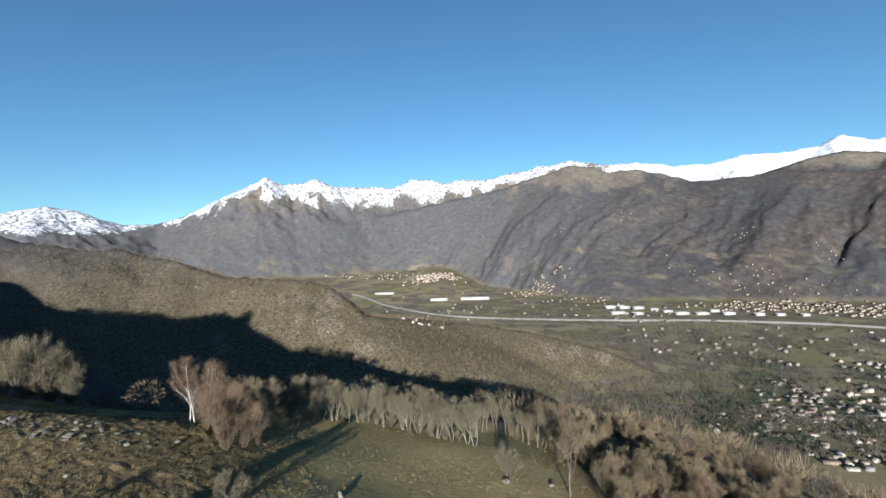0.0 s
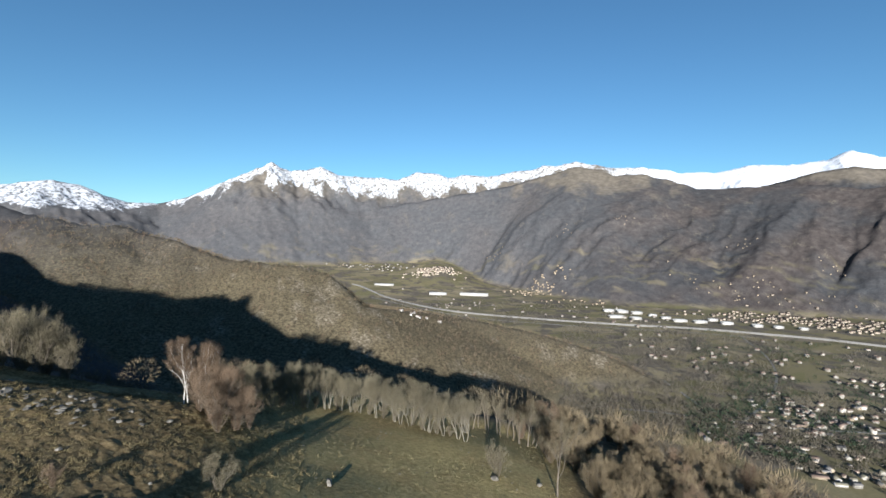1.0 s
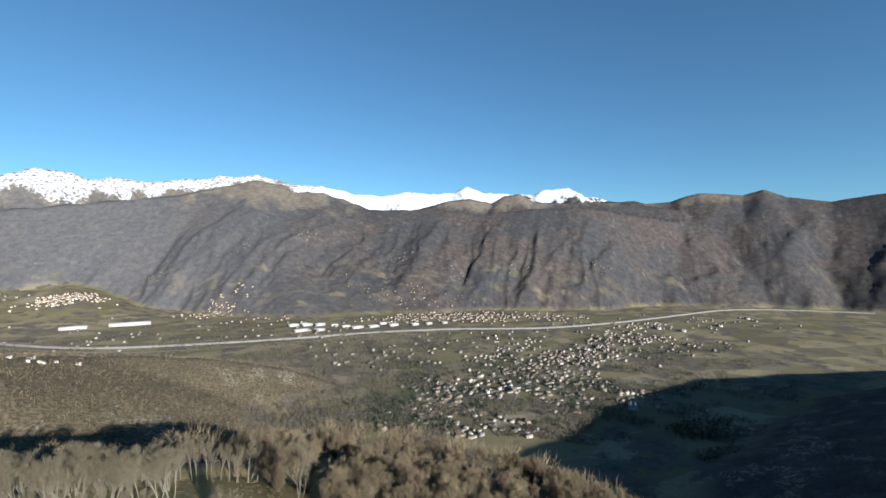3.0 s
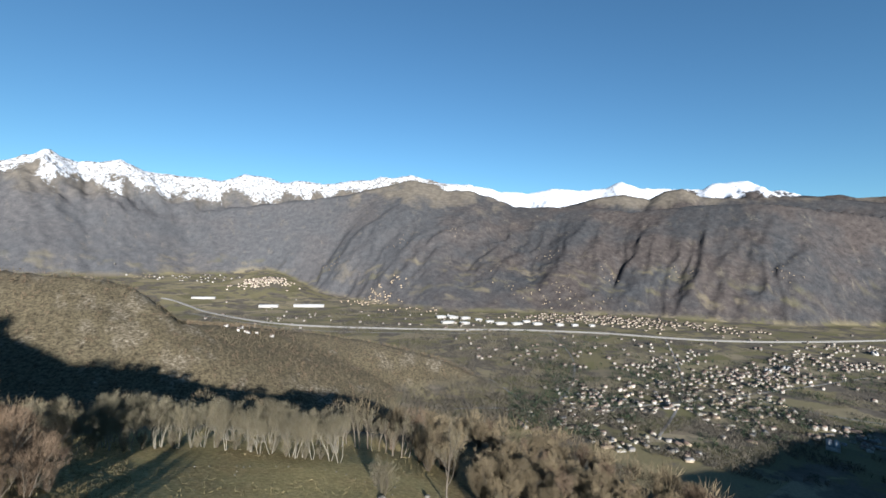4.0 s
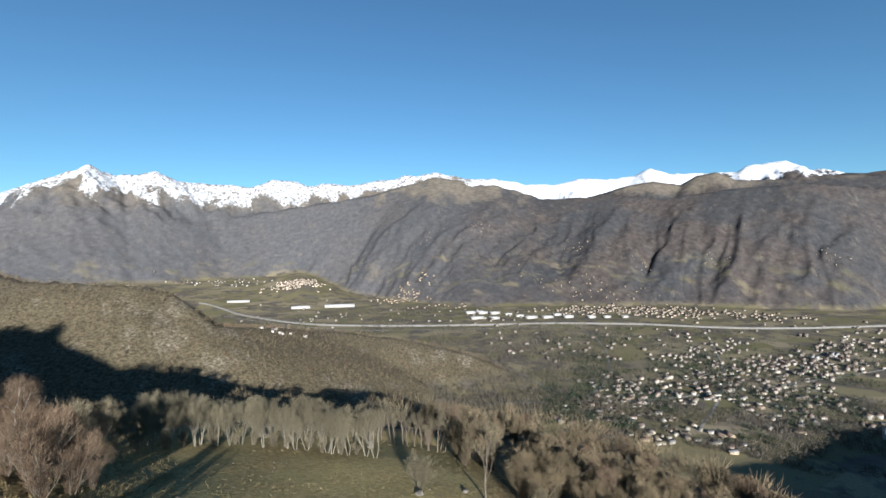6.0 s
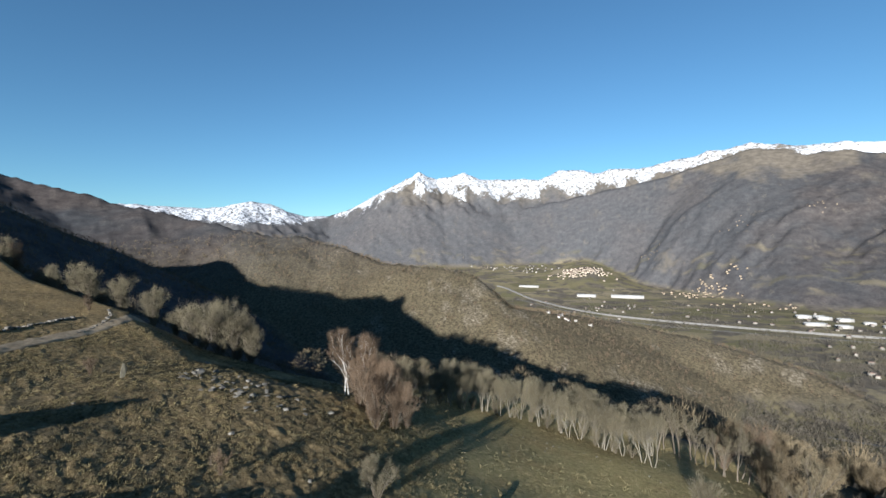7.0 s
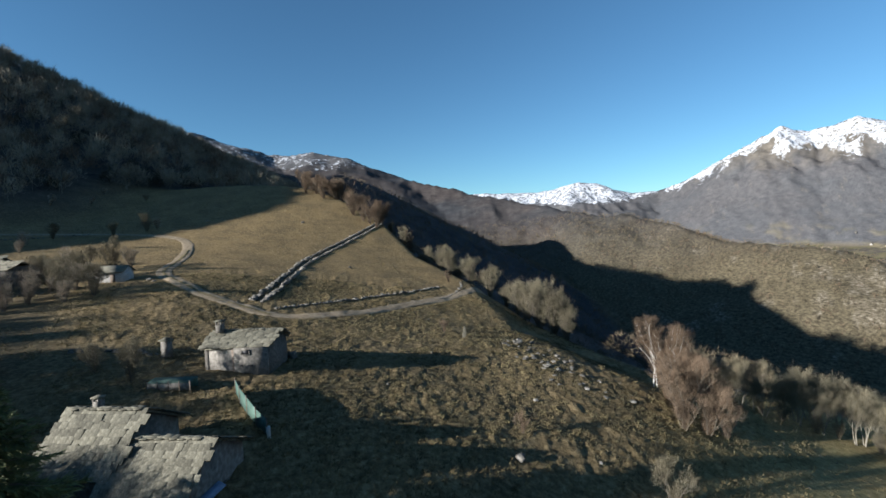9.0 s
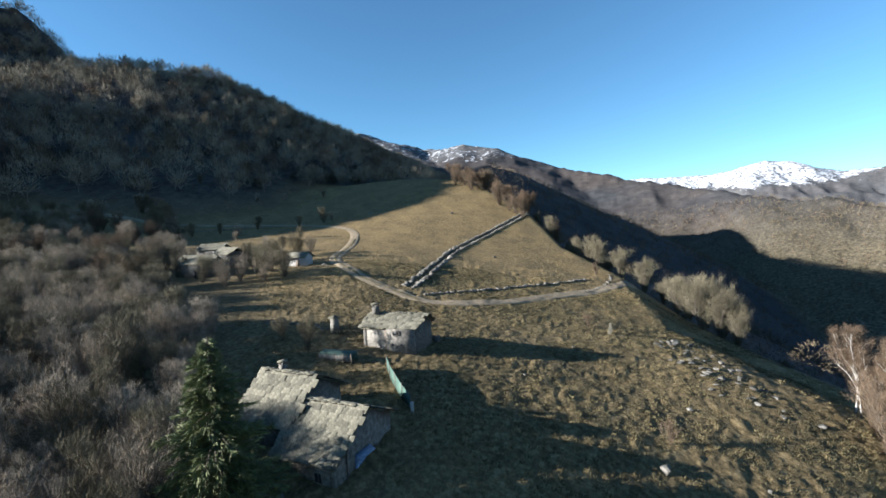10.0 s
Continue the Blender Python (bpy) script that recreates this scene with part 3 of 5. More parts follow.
class Soup:
    """Vertices and faces gathered into one mesh."""
    def __init__(self):
        self.v, self.f, self.n = [], [], 0

    def add(self, verts, faces):
        verts = np.asarray(verts, float).reshape(-1, 3)
        self.v.append(verts)
        self.f.append([tuple(int(i) + self.n for i in q) for q in faces])
        self.n += len(verts)

    def box(self, m, jitter=0.0, taper=1.0):
        """A unit cube (base at z 0) put through the matrix m."""
        c = [(-.5, -.5, 0), (.5, -.5, 0), (.5, .5, 0), (-.5, .5, 0), (-.5 * taper, -.5 * taper, 1), (.5 * taper, -.5 * taper, 1), (.5 * taper, .5 * taper, 1), (-.5 * taper, .5 * taper, 1)]
        c = [m @ (Vector(p) + Vector([random.uniform(-jitter, jitter) for _ in range(3)])) for p in c]
        self.add([tuple(p) for p in c], [(3, 2, 1, 0), (4, 5, 6, 7), (0, 1, 5, 4), (1, 2, 6, 5), (2, 3, 7, 6), (3, 0, 4, 7)])

    def prism(self, outline, a, b):
        """An outline of (across, up) swept from the frame a to the frame b (matrices)."""
        n = len(outline)
        v = [tuple(m @ Vector((0, p[0], p[1]))) for m in (a, b) for p in outline]
        self.add(v, [tuple(range(n - 1, -1, -1)), tuple(range(n, 2 * n))] + [(i, (i + 1) % n, n + (i + 1) % n, n + i) for i in range(n)])

    def tube(self, pts, radii, sides=5, cap=True):
        pts = np.asarray(pts, float)
        k = len(pts)
        d = np.gradient(pts, axis=0)
        d /= np.linalg.norm(d, axis=1)[:, None] + 1e-9
        ref = np.where(np.abs(d[:, 2:3]) < 0.9, [[0, 0, 1.0]], [[1.0, 0, 0]])
        u = np.cross(d, ref)
        u /= np.linalg.norm(u, axis=1)[:, None] + 1e-9
        w = np.cross(d, u)
        a = np.arange(sides) * 2 * math.pi / sides
        ring = pts[:, None] + (u[:, None] * np.cos(a)[None, :, None] + w[:, None] * np.sin(a)[None, :, None]) * np.asarray(radii)[:, None, None]
        f = [(i * sides + j, i * sides + (j + 1) % sides, (i + 1) * sides + (j + 1) % sides, (i + 1) * sides + j) for i in range(k - 1) for j in range(sides)]
        if cap:
            f.append(tuple(range((k - 1) * sides, k * sides)))
        self.add(ring.reshape(-1, 3), f)

    def slivers(self, base, way, length, width):
        """Thin pointed blades."""
        base, way = np.asarray(base, float), np.asarray(way, float)
        n = len(base)
        way = way / (np.linalg.norm(way, axis=1)[:, None] + 1e-9)
        side = np.cross(way, RNG.normal(size=(n, 3)))
        side /= np.linalg.norm(side, axis=1)[:, None] + 1e-9
        length, width = np.broadcast_to(length, n)[:, None], np.broadcast_to(width, n)[:, None]
        v = np.stack([base - side * width / 2, base + side * width / 2, base + way * length], 1).reshape(-1, 3)
        self.v.append(v)
        self.f.append(np.arange(n * 3).reshape(-1, 3) + self.n)
        self.n += n * 3

    def mesh(self, name, material, smooth=False):
        co = np.concatenate(self.v) if self.v else np.zeros((0, 3))
        loops, starts, k = [], [], 0
        for f in self.f:
            if isinstance(f, np.ndarray):
                loops.append(f.ravel())
                starts.append(k + np.arange(len(f)) * 3)
                k += f.size
            else:
                for q in f:
                    loops.append(np.array(q))
                    starts.append(np.array([k]))
                    k += len(q)
        me = bpy.data.meshes.new(name)
        me.vertices.add(len(co))
        me.vertices.foreach_set("co", co.astype(np.float32).ravel())
        loops, starts = np.concatenate(loops).astype(np.int32), np.concatenate(starts).astype(np.int32)
        me.loops.add(len(loops))
        me.loops.foreach_set("vertex_index", loops)
        me.polygons.add(len(starts))
        me.polygons.foreach_set("loop_start", starts)
        me.update(calc_edges=True)
        if smooth:
            me.polygons.foreach_set("use_smooth", np.ones(len(starts), bool))
        me.materials.append(material)
        return me


def part(name, soup, material, parent, label="", smooth=False):
    """One mesh object under a thing or under a part."""
    ob = new(name, soup if isinstance(soup, bpy.types.Mesh) else soup.mesh(name, material, smooth))
    ob.parent = parent
    return tagged(ob, label)


def thing(name, m, label, category, group="", kind=""):
    ob = new(name)
    ob.empty_display_size = 0.2
    ob.matrix_world = m
    return tagged(ob, label, category, group, kind)


def stand(x, y, turn=0.0, sink=0.0, scale=1.0):
    return Matrix.Translation((x, y, ground(x, y) - sink)) @ Matrix.Rotation(radians(turn), 4, "Z") @ Matrix.Scale(scale, 4)


def mat(x, y, z, sx=1, sy=1, sz=1, rz=0.0, rx=0.0, ry=0.0):
    return pose(x, y, z, rx, ry, rz) @ Matrix.Diagonal((sx, sy, sz, 1))


# ---- bare winter trees ----
def bare_tree(seed, height, spread, stems, twigs, twig_len, twig_wid, low=0.15, lean=0.1, fill=0.25, dome=False, slim=1.0):
    """Trunk and limbs, and a crown of fine twigs: two soups."""
    rng = np.random.default_rng(seed)
    wood, fine = Soup(), Soup()
    tips, ways = [], []

    def limb(p, d, length, rad, level):
        n = 4 if level < 2 else 3
        pts, q, w = [p], np.array(p), np.array(d)
        for _ in range(n):
            w = w + rng.normal(size=3) * 0.13 * (slim if level == 0 else 1.0) + np.array([0, 0, 0.10])
            w /= np.linalg.norm(w)
            q = q + w * length / n
            pts.append(q)
        radii = rad * np.linspace(1, 0.45, n + 1)
        wood.tube(pts, radii, 6 if level == 0 else 4 if level == 1 else 3, level == 0)
        for i, t in enumerate(pts[1:]):
            tips.append(t)
            ways.append(w)
        if level < 3:
            kids = (7, 4, 3)[level]
            for k in range(kids):
                f = rng.uniform(low if level == 0 else 0.25, 1.0)
                i = min(int(f * n), n - 1)
                base = pts[i] + (pts[i + 1] - pts[i]) * (f * n - i)
                a = rng.uniform(0, 2 * math.pi)
                side = np.array([math.cos(a), math.sin(a), rng.uniform(0.25, 0.9)])
                side = side * spread + w * (1.1 - spread * 0.5)
                side /= np.linalg.norm(side)
                limb(base, side, length * rng.uniform(0.42, 0.62) * (1.15 - 0.35 * f), rad * 0.42, level + 1)
    for s in range(stems):
        a = rng.uniform(0, 2 * math.pi)
        off = np.array([math.cos(a), math.sin(a), 0]) * (0.25 * height * 0.12 if stems > 1 else 0)
        d = np.array([math.cos(a) * lean, math.sin(a) * lean, 1.0])
        limb(off - np.array([0, 0, 0.3]), d / np.linalg.norm(d), height * rng.uniform(0.7, 0.85), slim * height * (0.018 if stems == 1 else 0.011 if dome else 0.0075), 0)
    tips, ways = np.array(tips), np.array(ways)
    if dome:
        # an even, rounded crown: only tips inside an egg, twigs spreading outwards from its foot
        egg = ((tips - [0, 0, height * 0.58]) / (height * np.array([0.52, 0.52, 0.55]))) ** 2
        inside = egg.sum(1) < 1.0
        tips, ways = tips[inside], ways[inside]
    i = rng.integers(0, len(tips), twigs)
    keep = tips[i]
    if dome:
        out = keep - [0, 0, height * 0.2]
        w = out / (np.linalg.norm(out, axis=1)[:, None] + 1e-6) * 0.9 + rng.normal(size=(twigs, 3)) * 0.45 + np.array([0, 0, 0.15])
    else:
        w = ways[i] * 0.6 + rng.normal(size=(twigs, 3)) * 0.6 + np.array([0, 0, 0.45])
    fine.slivers(keep + rng.normal(size=(twigs, 3)) * twig_len * 0.25, w, twig_len * rng.uniform(0.5, 1.2, twigs), twig_wid)
    if stems > 2:
        m = int(twigs * fill)
        a, q = rng.uniform(0, 2 * math.pi, m), np.sqrt(rng.uniform(0, 1, m))
        zz = rng.uniform(0.02, 0.45, m) * height
        rad = q * height * (0.06 + 0.2 * zz / height)
        low_p = np.stack([np.cos(a) * rad, np.sin(a) * rad, zz], 1)
        fine.slivers(low_p, np.stack([np.cos(a) * .5, np.sin(a) * .5, np.ones(m)], 1) + rng.normal(size=(m, 3)) * .35, twig_len * rng.uniform(.6, 1.3, m), twig_wid)
    return wood, fine


def tree_kit(name, material, twig_material, count, seed, *args, **kw):
    kit = []
    for k in range(count):
        wood, fine = bare_tree(seed + k, *args, **kw)
        kit.append((wood.mesh(name + "_trunk", material, True), fine.mesh(name + "_crown", twig_material)))
    return kit


def plant(kit, name, x, y, scale, label, category="tree", group="", k=None, turn=None):
    k = random.randrange(len(kit)) if k is None else k
    ob = thing(name, stand(x, y, random.uniform(0, 360) if turn is None else turn, 0.0, scale), label, category, group)
    part("trunk", kit[k][0], None, ob)
    part("crown", kit[k][1], None, ob)
    return ob


def fuzzy(soup, x, y, z, h, w, n, wid, rng, puff=False):
    """A crown of blades on a thin stem, for woods far off."""
    m = len(x)
    u = rng.normal(size=(m, n, 3))
    u /= np.linalg.norm(u, axis=2)[..., None]
    rad = rng.uniform(0.35, 1.0, (m, n, 1))
    c = np.stack([x, y, z], 1)[:, None]
    size = np.stack([w, w, h * 0.42], 1)[:, None] * np.ones((m, n, 1))
    p = c + np.array([0, 0, 1.0]) * (h * 0.55)[:, None, None] + u * rad * size
    way = u * np.array([0.6, 0.6, 0.5]) + np.array([0, 0, 0.75]) + rng.normal(size=(m, n, 3)) * 0.25
    if puff:
        way = u + np.array([0, 0, 0.5]) + rng.normal(size=(m, n, 3)) * 0.35
        p = c + np.array([0, 0, 1.0]) * (h * 0.52)[:, None, None] + u * (0.7 + 0.3 * rad) * size * np.where(rng.uniform(size=(m, n, 1)) < .8, 1.0, 0.7)
    length = (h * (0.13 if puff else 0.33))[:, None] * rng.uniform(0.6, 1.2, (m, n))
    soup.slivers(p.reshape(-1, 3), way.reshape(-1, 3), length.ravel(), (wid[:, None] * np.ones((m, n))).ravel())
    base = np.stack([x, y, z - 0.4], 1)
    soup.slivers(base, np.tile([0, 0, 1.0], (m, 1)) + rng.normal(size=(m, 3)) * 0.05, h * 0.8, wid * 0.9)

# ---- the stone houses on the meadow ----
def slab_meshes(count, material):
    out = []
    for k in range(count):
        s = Soup()
        s.box(mat(0, 0, 0, 1, 1, 1), 0.06)
        out.append(s.mesh("slab", material))
    return out


SLABS = slab_meshes(7, SLAB)


def lay_slabs(roof, a, b, up, across, along_n, rows, thick=0.06):
    """Stone slabs over a roof plane: from corner a along b, up the slope."""
    a, b, up = Vector(a), Vector(b), Vector(up)
    run, rise = b - a, up
    ln, lr = run.length, rise.length
    ex, ey = run.normalized(), rise.normalized()
    ez = ex.cross(ey).normalized()
    if ez.z < 0:
        ez = -ez
    for r in range(rows):
        x = -random.uniform(0, 0.5) * ln / along_n
        while x < ln - 0.1:
            w = ln / along_n * random.uniform(0.7, 1.45)
            c = a + ex * (x + w / 2) + ey * (lr * (r + 0.5) / rows + random.uniform(-0.05, 0.05)) + ez * (0.05 + random.uniform(0, 0.05))
            m = Matrix((ex, ey, ez)).transposed().to_4x4()
            m.translation = c
            tilt = Matrix.Rotation(radians(random.uniform(3, 7)), 4, "X") @ Matrix.Rotation(radians(random.uniform(-7, 7)), 4, "Z")
            ob = part("slab", random.choice(SLABS), None, roof)
            ob.matrix_basis = m @ tilt @ Matrix.Diagonal((w * 1.02, lr / rows * 1.35, thick * random.uniform(0.9, 1.9), 1))
            x += w


def stone_house(name, m, length, width, eave_a, eave_b, apex, label, slabs, over=0.35):
    """A gabled stone house: x along the ridge (0 to length), y from the eave a (0) to the eave b (width); heights above the base."""
    house = thing(name, m, label, "house")
    ridge = width * 0.5
    deep = -2.2
    th = 0.5
    for nm, x0, x1 in (("gable_wall", 0, th), ("gable_wall", length - th, length)):
        s = Soup()
        s.prism([(0, deep), (width, deep), (width, eave_b), (ridge, apex - 0.1), (0, eave_a)], mat(x0, 0, 0), mat(x1, 0, 0))
        part(nm, s, STONE, house)
    for y0, y1, e, y_in in ((0, th, eave_a, 1), (width - th, width, eave_b, -1)):
        s = Soup()
        s.prism([(y0, deep), (y1, deep), (y1, e + (0.25 if y_in > 0 else 0)), (y0, e + (0.25 if y_in < 0 else 0))], mat(th, 0, 0), mat(length - th, 0, 0))
        part("side_wall", s, STONE, house)
    for y0, z0, sgn in ((-over, eave_a - over * (apex - eave_a) / ridge, 1), (width + over, eave_b - over * (apex - eave_b) / (width - ridge), -1)):
        s = Soup()
        s.prism([(y0, z0), (ridge, apex), (ridge, apex - 0.12), (y0, z0 - 0.12)], mat(-over, 0, 0), mat(length + over, 0, 0))
        roof = part("roof", s, SLAB, house)
        lay_slabs(roof, (-over, y0, z0), (length + over, y0, z0), (0, ridge - y0, apex - z0), 0, *slabs)
    for k in range(int(length / 0.55)):
        ob = part("ridge_stone", random.choice(SLABS), None, house)
        ob.matrix_basis = mat(k * 0.55 + 0.2, ridge + random.uniform(-.06, .06), apex + 0.02, 0.6, random.uniform(.4, .6), random.uniform(.12, .2), random.uniform(-8, 8))
    return house


def window_in(house, x, y, z, w, h, rz, bars=True, label="small dark window with a pale frame"):
    """A window set on a wall whose outside faces the local -y, turned by rz."""
    base = mat(x, y, z, rz=rz)
    s = Soup()
    s.box(base @ mat(0, 0.0, 0, w, 0.10, h))
    win = part("window", s, DARK, house, label)
    f = Soup()
    for dx in (-w / 2, w / 2):
        f.box(base @ mat(dx, -0.03, -0.03, 0.09, 0.14, h + 0.06))
    for dz in (-0.04, h - 0.04):
        f.box(base @ mat(0, -0.03, dz, w + 0.1, 0.14, 0.09))
    if bars:
        f.box(base @ mat(0, -0.05, 0, 0.05, 0.06, h))
    part("window_frame", f, STONE, win)
    return win


def chimney(parent, x, y, z, w, h):
    s = Soup()
    s.box(mat(x, y, z, w, w, h), 0.03)
    for dx in (-1, 1):
        for dy in (-1, 1):
            s.box(mat(x + dx * w * .38, y + dy * w * .38, z + h, w * .22, w * .22, w * 0.45))
    stack = part("chimney", s, STONE, parent, "squat stone chimney under a slab")
    c = Soup()
    c.box(mat(x, y, z + h + w * .45, w * 1.35, w * 1.3, 0.11), 0.05)
    part("chimney_cap", c, SLAB, stack)


def turned(corner, along):
    """A frame at corner whose x axis runs along the plan direction."""
    return Matrix.Translation(corner) @ Matrix.Rotation(math.atan2(along[1], along[0]), 4, "Z")


# lower house: its near gable looks down the meadow, the ridge runs back from it
HZ = -19.7
ALONG = (0.607, 0.795)
low_house = stone_house("stone_house", turned((-34.6, 4.95, HZ), ALONG), 5.4, 7.2, 1.9, 2.8, 4.5,
                        "low grey stone house under a rough slab roof", (11, 10))
s = Soup()
s.box(mat(5.46, 3.05, -1.3, 0.12, 1.7, 2.5))
door = part("door", s, BLUE, low_house, "faded blue boarded door")
s = Soup()
for k in range(5):
    s.box(mat(5.55, 2.4 + k * 0.33, -1.25, 0.05, 0.3, 2.4))
part("board", s, BLUE, door)
s = Soup()
s.box(mat(5.75, 3.05, 1.25, 0.6, 1.9, 0.09, ry=30))
part("door_canopy", s, BLUE, low_house, "faded blue sheet canopy")
window_in(low_house, 5.42, 4.9, 0.35, 0.5, 0.6, 90, False)
window_in(low_house, 3.9, -0.02, 0.2, 0.7, 0.8, 0)
s = Soup()
s.tube([(5.52, 1.2, 2.1), (5.53, 1.2, 0.6), (5.5, 1.2, -1.0)], [0.06, 0.06, 0.06], 6)
part("drain_pipe", s, WOOD, low_house)
upper = stone_house("stone_house", turned((-39.4, 1.3, HZ + 1.1), ALONG), 5.5, 6.4, 2.1, 3.2, 4.9,
                    "upper grey stone house joined to the lower one", (11, 9))
chimney(upper, 1.6, 3.6, 4.6, 0.5, 0.8)
yard = thing("rubble_heap", stand(-32.4, 4.5, 40), "pale rubble heap against the house's side", "rubble")
for k in range(16):
    s = Soup()
    s.box(mat(random.uniform(-1.5, 1.5), random.uniform(-0.5, 0.5), -0.25, random.uniform(.3, .8), random.uniform(.3, .7), random.uniform(.3, .6), random.uniform(0, 90)), 0.14)
    part("stone", s, ROCK, yard)

# small hut above, two blocks under one slab roof
hut = stone_house("stone_hut", turned((-58.4, 12.2, -17.1), (0.545, 0.838)), 7.4, 5.2, 3.0, 2.9, 4.2,
                  "square grey stone hut with a slab roof on the meadow", (13, 8), 0.3)
s = Soup()
s.prism([(-0.45, -1.6), (0.02, -1.6), (0.02, 3.0), (-0.45, 2.85)], mat(3.6, 0, 0), mat(7.38, 0, 0))
part("front_wall", s, STONE, hut)
# dark strip in the wood colour, standing in for the wall step's shadow
s = Soup()
s.box(mat(3.45, -0.06, -1.2, 0.5, 0.16, 4.1))
part("corner_post", s, WOOD, hut)
window_in(hut, 5.0, -0.47, 2.1, 0.9, 0.5, 0, False)
for dx in (4.4, 5.6):
    s = Soup()
    s.box(mat(dx, -0.46, 0.75, 0.22, 0.08, 0.22))
    part("vent_hole", s, DARK, hut)
chimney(hut, 0.9, 2.0, 4.2, 0.75, 1.0)
shrine = thing("stone_pillar", stand(-64.4, 8.4, 30), "narrow stone pillar with a slab cap beside the hut", "pillar")
s = Soup()
s.box(mat(0, 0, -0.3, 1.0, 0.9, 2.2), 0.03, 0.92)
part("pillar_shaft", s, STONE, shrine)
s = Soup()
s.box(mat(0, 0, 1.9, 1.3, 1.2, 0.14), 0.05)
s.box(mat(0, 0, 2.03, 0.8, 0.8, 0.3), 0.05, 0.3)
part("pillar_cap", s, SLAB, shrine)
# stones behind the hut's roof
for k in range(7):
    x, y = -62.2 + k * 0.75, 15.4 + k * 1.0
    b = thing("boulder", stand(x - 2.0, y + 0.6, k * 50, 0.2), "grey boulder beside the hut", "rock", "boulders by the hut")
    s = Soup()
    s.box(mat(0, 0, 0, random.uniform(.8, 1.5), random.uniform(.7, 1.2), random.uniform(.6, 1.1)), 0.16, 0.7)
    part("stone", s, ROCK, b)

# cold frame and net fence
cold = thing("cold_frame", stand(-53.9, 9.0, 57), "long low frame hung with pale netting, green top", "garden frame")
for nm, mm, mt in (("back_net", mat(0, 0.6, 0, 4.6, 0.05, 1.0), NET), ("front_net", mat(0, -0.6, 0, 4.6, 0.05, 0.8), STONE), ("top_net", mat(0, 0, 0.86, 4.6, 1.3, 0.05, rx=9), NET)):
    s = Soup()
    s.box(mm)
    part(nm, s, mt, cold)
for k in range(5):
    for dy in (-0.72, 0.72):
        s = Soup()
        s.box(mat(-2.25 + k * 1.12, dy * 0.86, -0.3, 0.08, 0.08, 1.25))
        part("post", s, WOOD, cold)
fence = thing("net_fence", mat(0, 0, 0), "green plastic net fence on thin posts down the slope", "fence")
fp = [(-49.6, 14.4), (-47.0, 14.5), (-44.4, 14.8), (-41.9, 15.2), (-39.6, 15.7)]
for (ax, ay), (bx, by) in zip(fp, fp[1:]):
    s = Soup()
    s.add([(ax, ay, ground(ax, ay)), (bx, by, ground(bx, by)), (bx, by, ground(bx, by) + 1.5), (ax, ay, ground(ax, ay) + 1.5),
           (ax + .03, ay + .05, ground(ax, ay)), (bx + .03, by + .05, ground(bx, by)), (bx + .03, by + .05, ground(bx, by) + 1.5), (ax + .03, ay + .05, ground(ax, ay) + 1.5)],
          [(0, 1, 2, 3), (7, 6, 5, 4), (3, 2, 6, 7), (0, 4, 5, 1), (1, 5, 6, 2), (0, 3, 7, 4)])
    part("net", s, NET, fence)
for ax, ay in fp:
    s = Soup()
    s.box(mat(ax, ay, ground(ax, ay) - 0.3, 0.1, 0.1, 2.0))
    part("post", s, WOOD, fence)
s = Soup()
s.box(mat(-39.6, 15.8, ground(-39.6, 15.8) - 0.2, 0.3, 0.3, 1.2), 0.05)
part("end_post", s, PLASTER, fence)

# ruined houses and the white shed up the lane
def ruin(x, y, turn, l, w, h, label):
    ob = thing("ruined_house", stand(x, y, turn, 0.2), label, "house", "ruined hamlet")
    for nm, m_ in (("wall", mat(0, -w / 2, -1, l, .5, h + 1)), ("wall", mat(0, w / 2, -1, l, .5, h + 1.4)), ("wall", mat(-l / 2, 0, -1, .5, w, h + 1.9)), ("wall", mat(l / 2, 0, -1, .5, w, h + 1.6))):
        s = Soup()
        s.box(m_, 0.0)
        part(nm, s, STONE, ob)
    s = Soup()
    s.prism([(-w / 2 - .3, h - .1), (0, h + w * .28), (w / 2 + .3, h + .3), (w / 2 + .3, h + .15), (0, h + w * .28 - .2), (-w / 2 - .3, h - .25)], mat(-l / 2 - .3, 0, 0), mat(l / 2 + .3, 0, 0))
    rf = part("roof", s, SLAB, ob)
    lay_slabs(rf, (-l / 2 - .3, -w / 2 - .3, h - .05), (l / 2 + .3, -w / 2 - .3, h - .05), (0, w / 2 + .3, w * .28 + .1), 0, 8, 5)
    s = Soup()
    s.box(mat(l * .15, -w / 2 - .26, -.2, .9, .06, 1.7))
    part("doorway", s, DARK, ob)


ruin(-114.5, -23.5, 62, 8.5, 6.0, 3.0, "half-ruined grey stone house with a sagging slab roof")
ruin(-125, -19.5, 40, 7.5, 5.0, 3.2, "small ruined stone house behind bare trees")
ruin(-137, -26.5, 75, 6.5, 5.0, 2.8, "grey stone ruin with a broken roof")
shed = thing("white_shed", stand(-116, -1.4, 68, 0.2), "small pale-walled shed with a grey pitched roof", "shed")
s = Soup()
s.prism([(-2, -1), (2, -1), (2, 2.2), (0, 3.2), (-2, 2.2)], mat(-2.6, 0, 0), mat(2.6, 0, 0))
part("wall", s, PLASTER, shed)
for sg in (-1, 1):
    s = Soup()
    s.prism([(0, 3.4), (sg * 2.5, 2.1), (sg * 2.5, 1.97), (0, 3.25)], mat(-2.9, 0, 0), mat(2.9, 0, 0))
    part("roof", s, SLAB, shed)
s = Soup()
s.box(mat(0.6, -2.03, -.2, .9, .06, 1.8))
part("door", s, WOOD, shed)

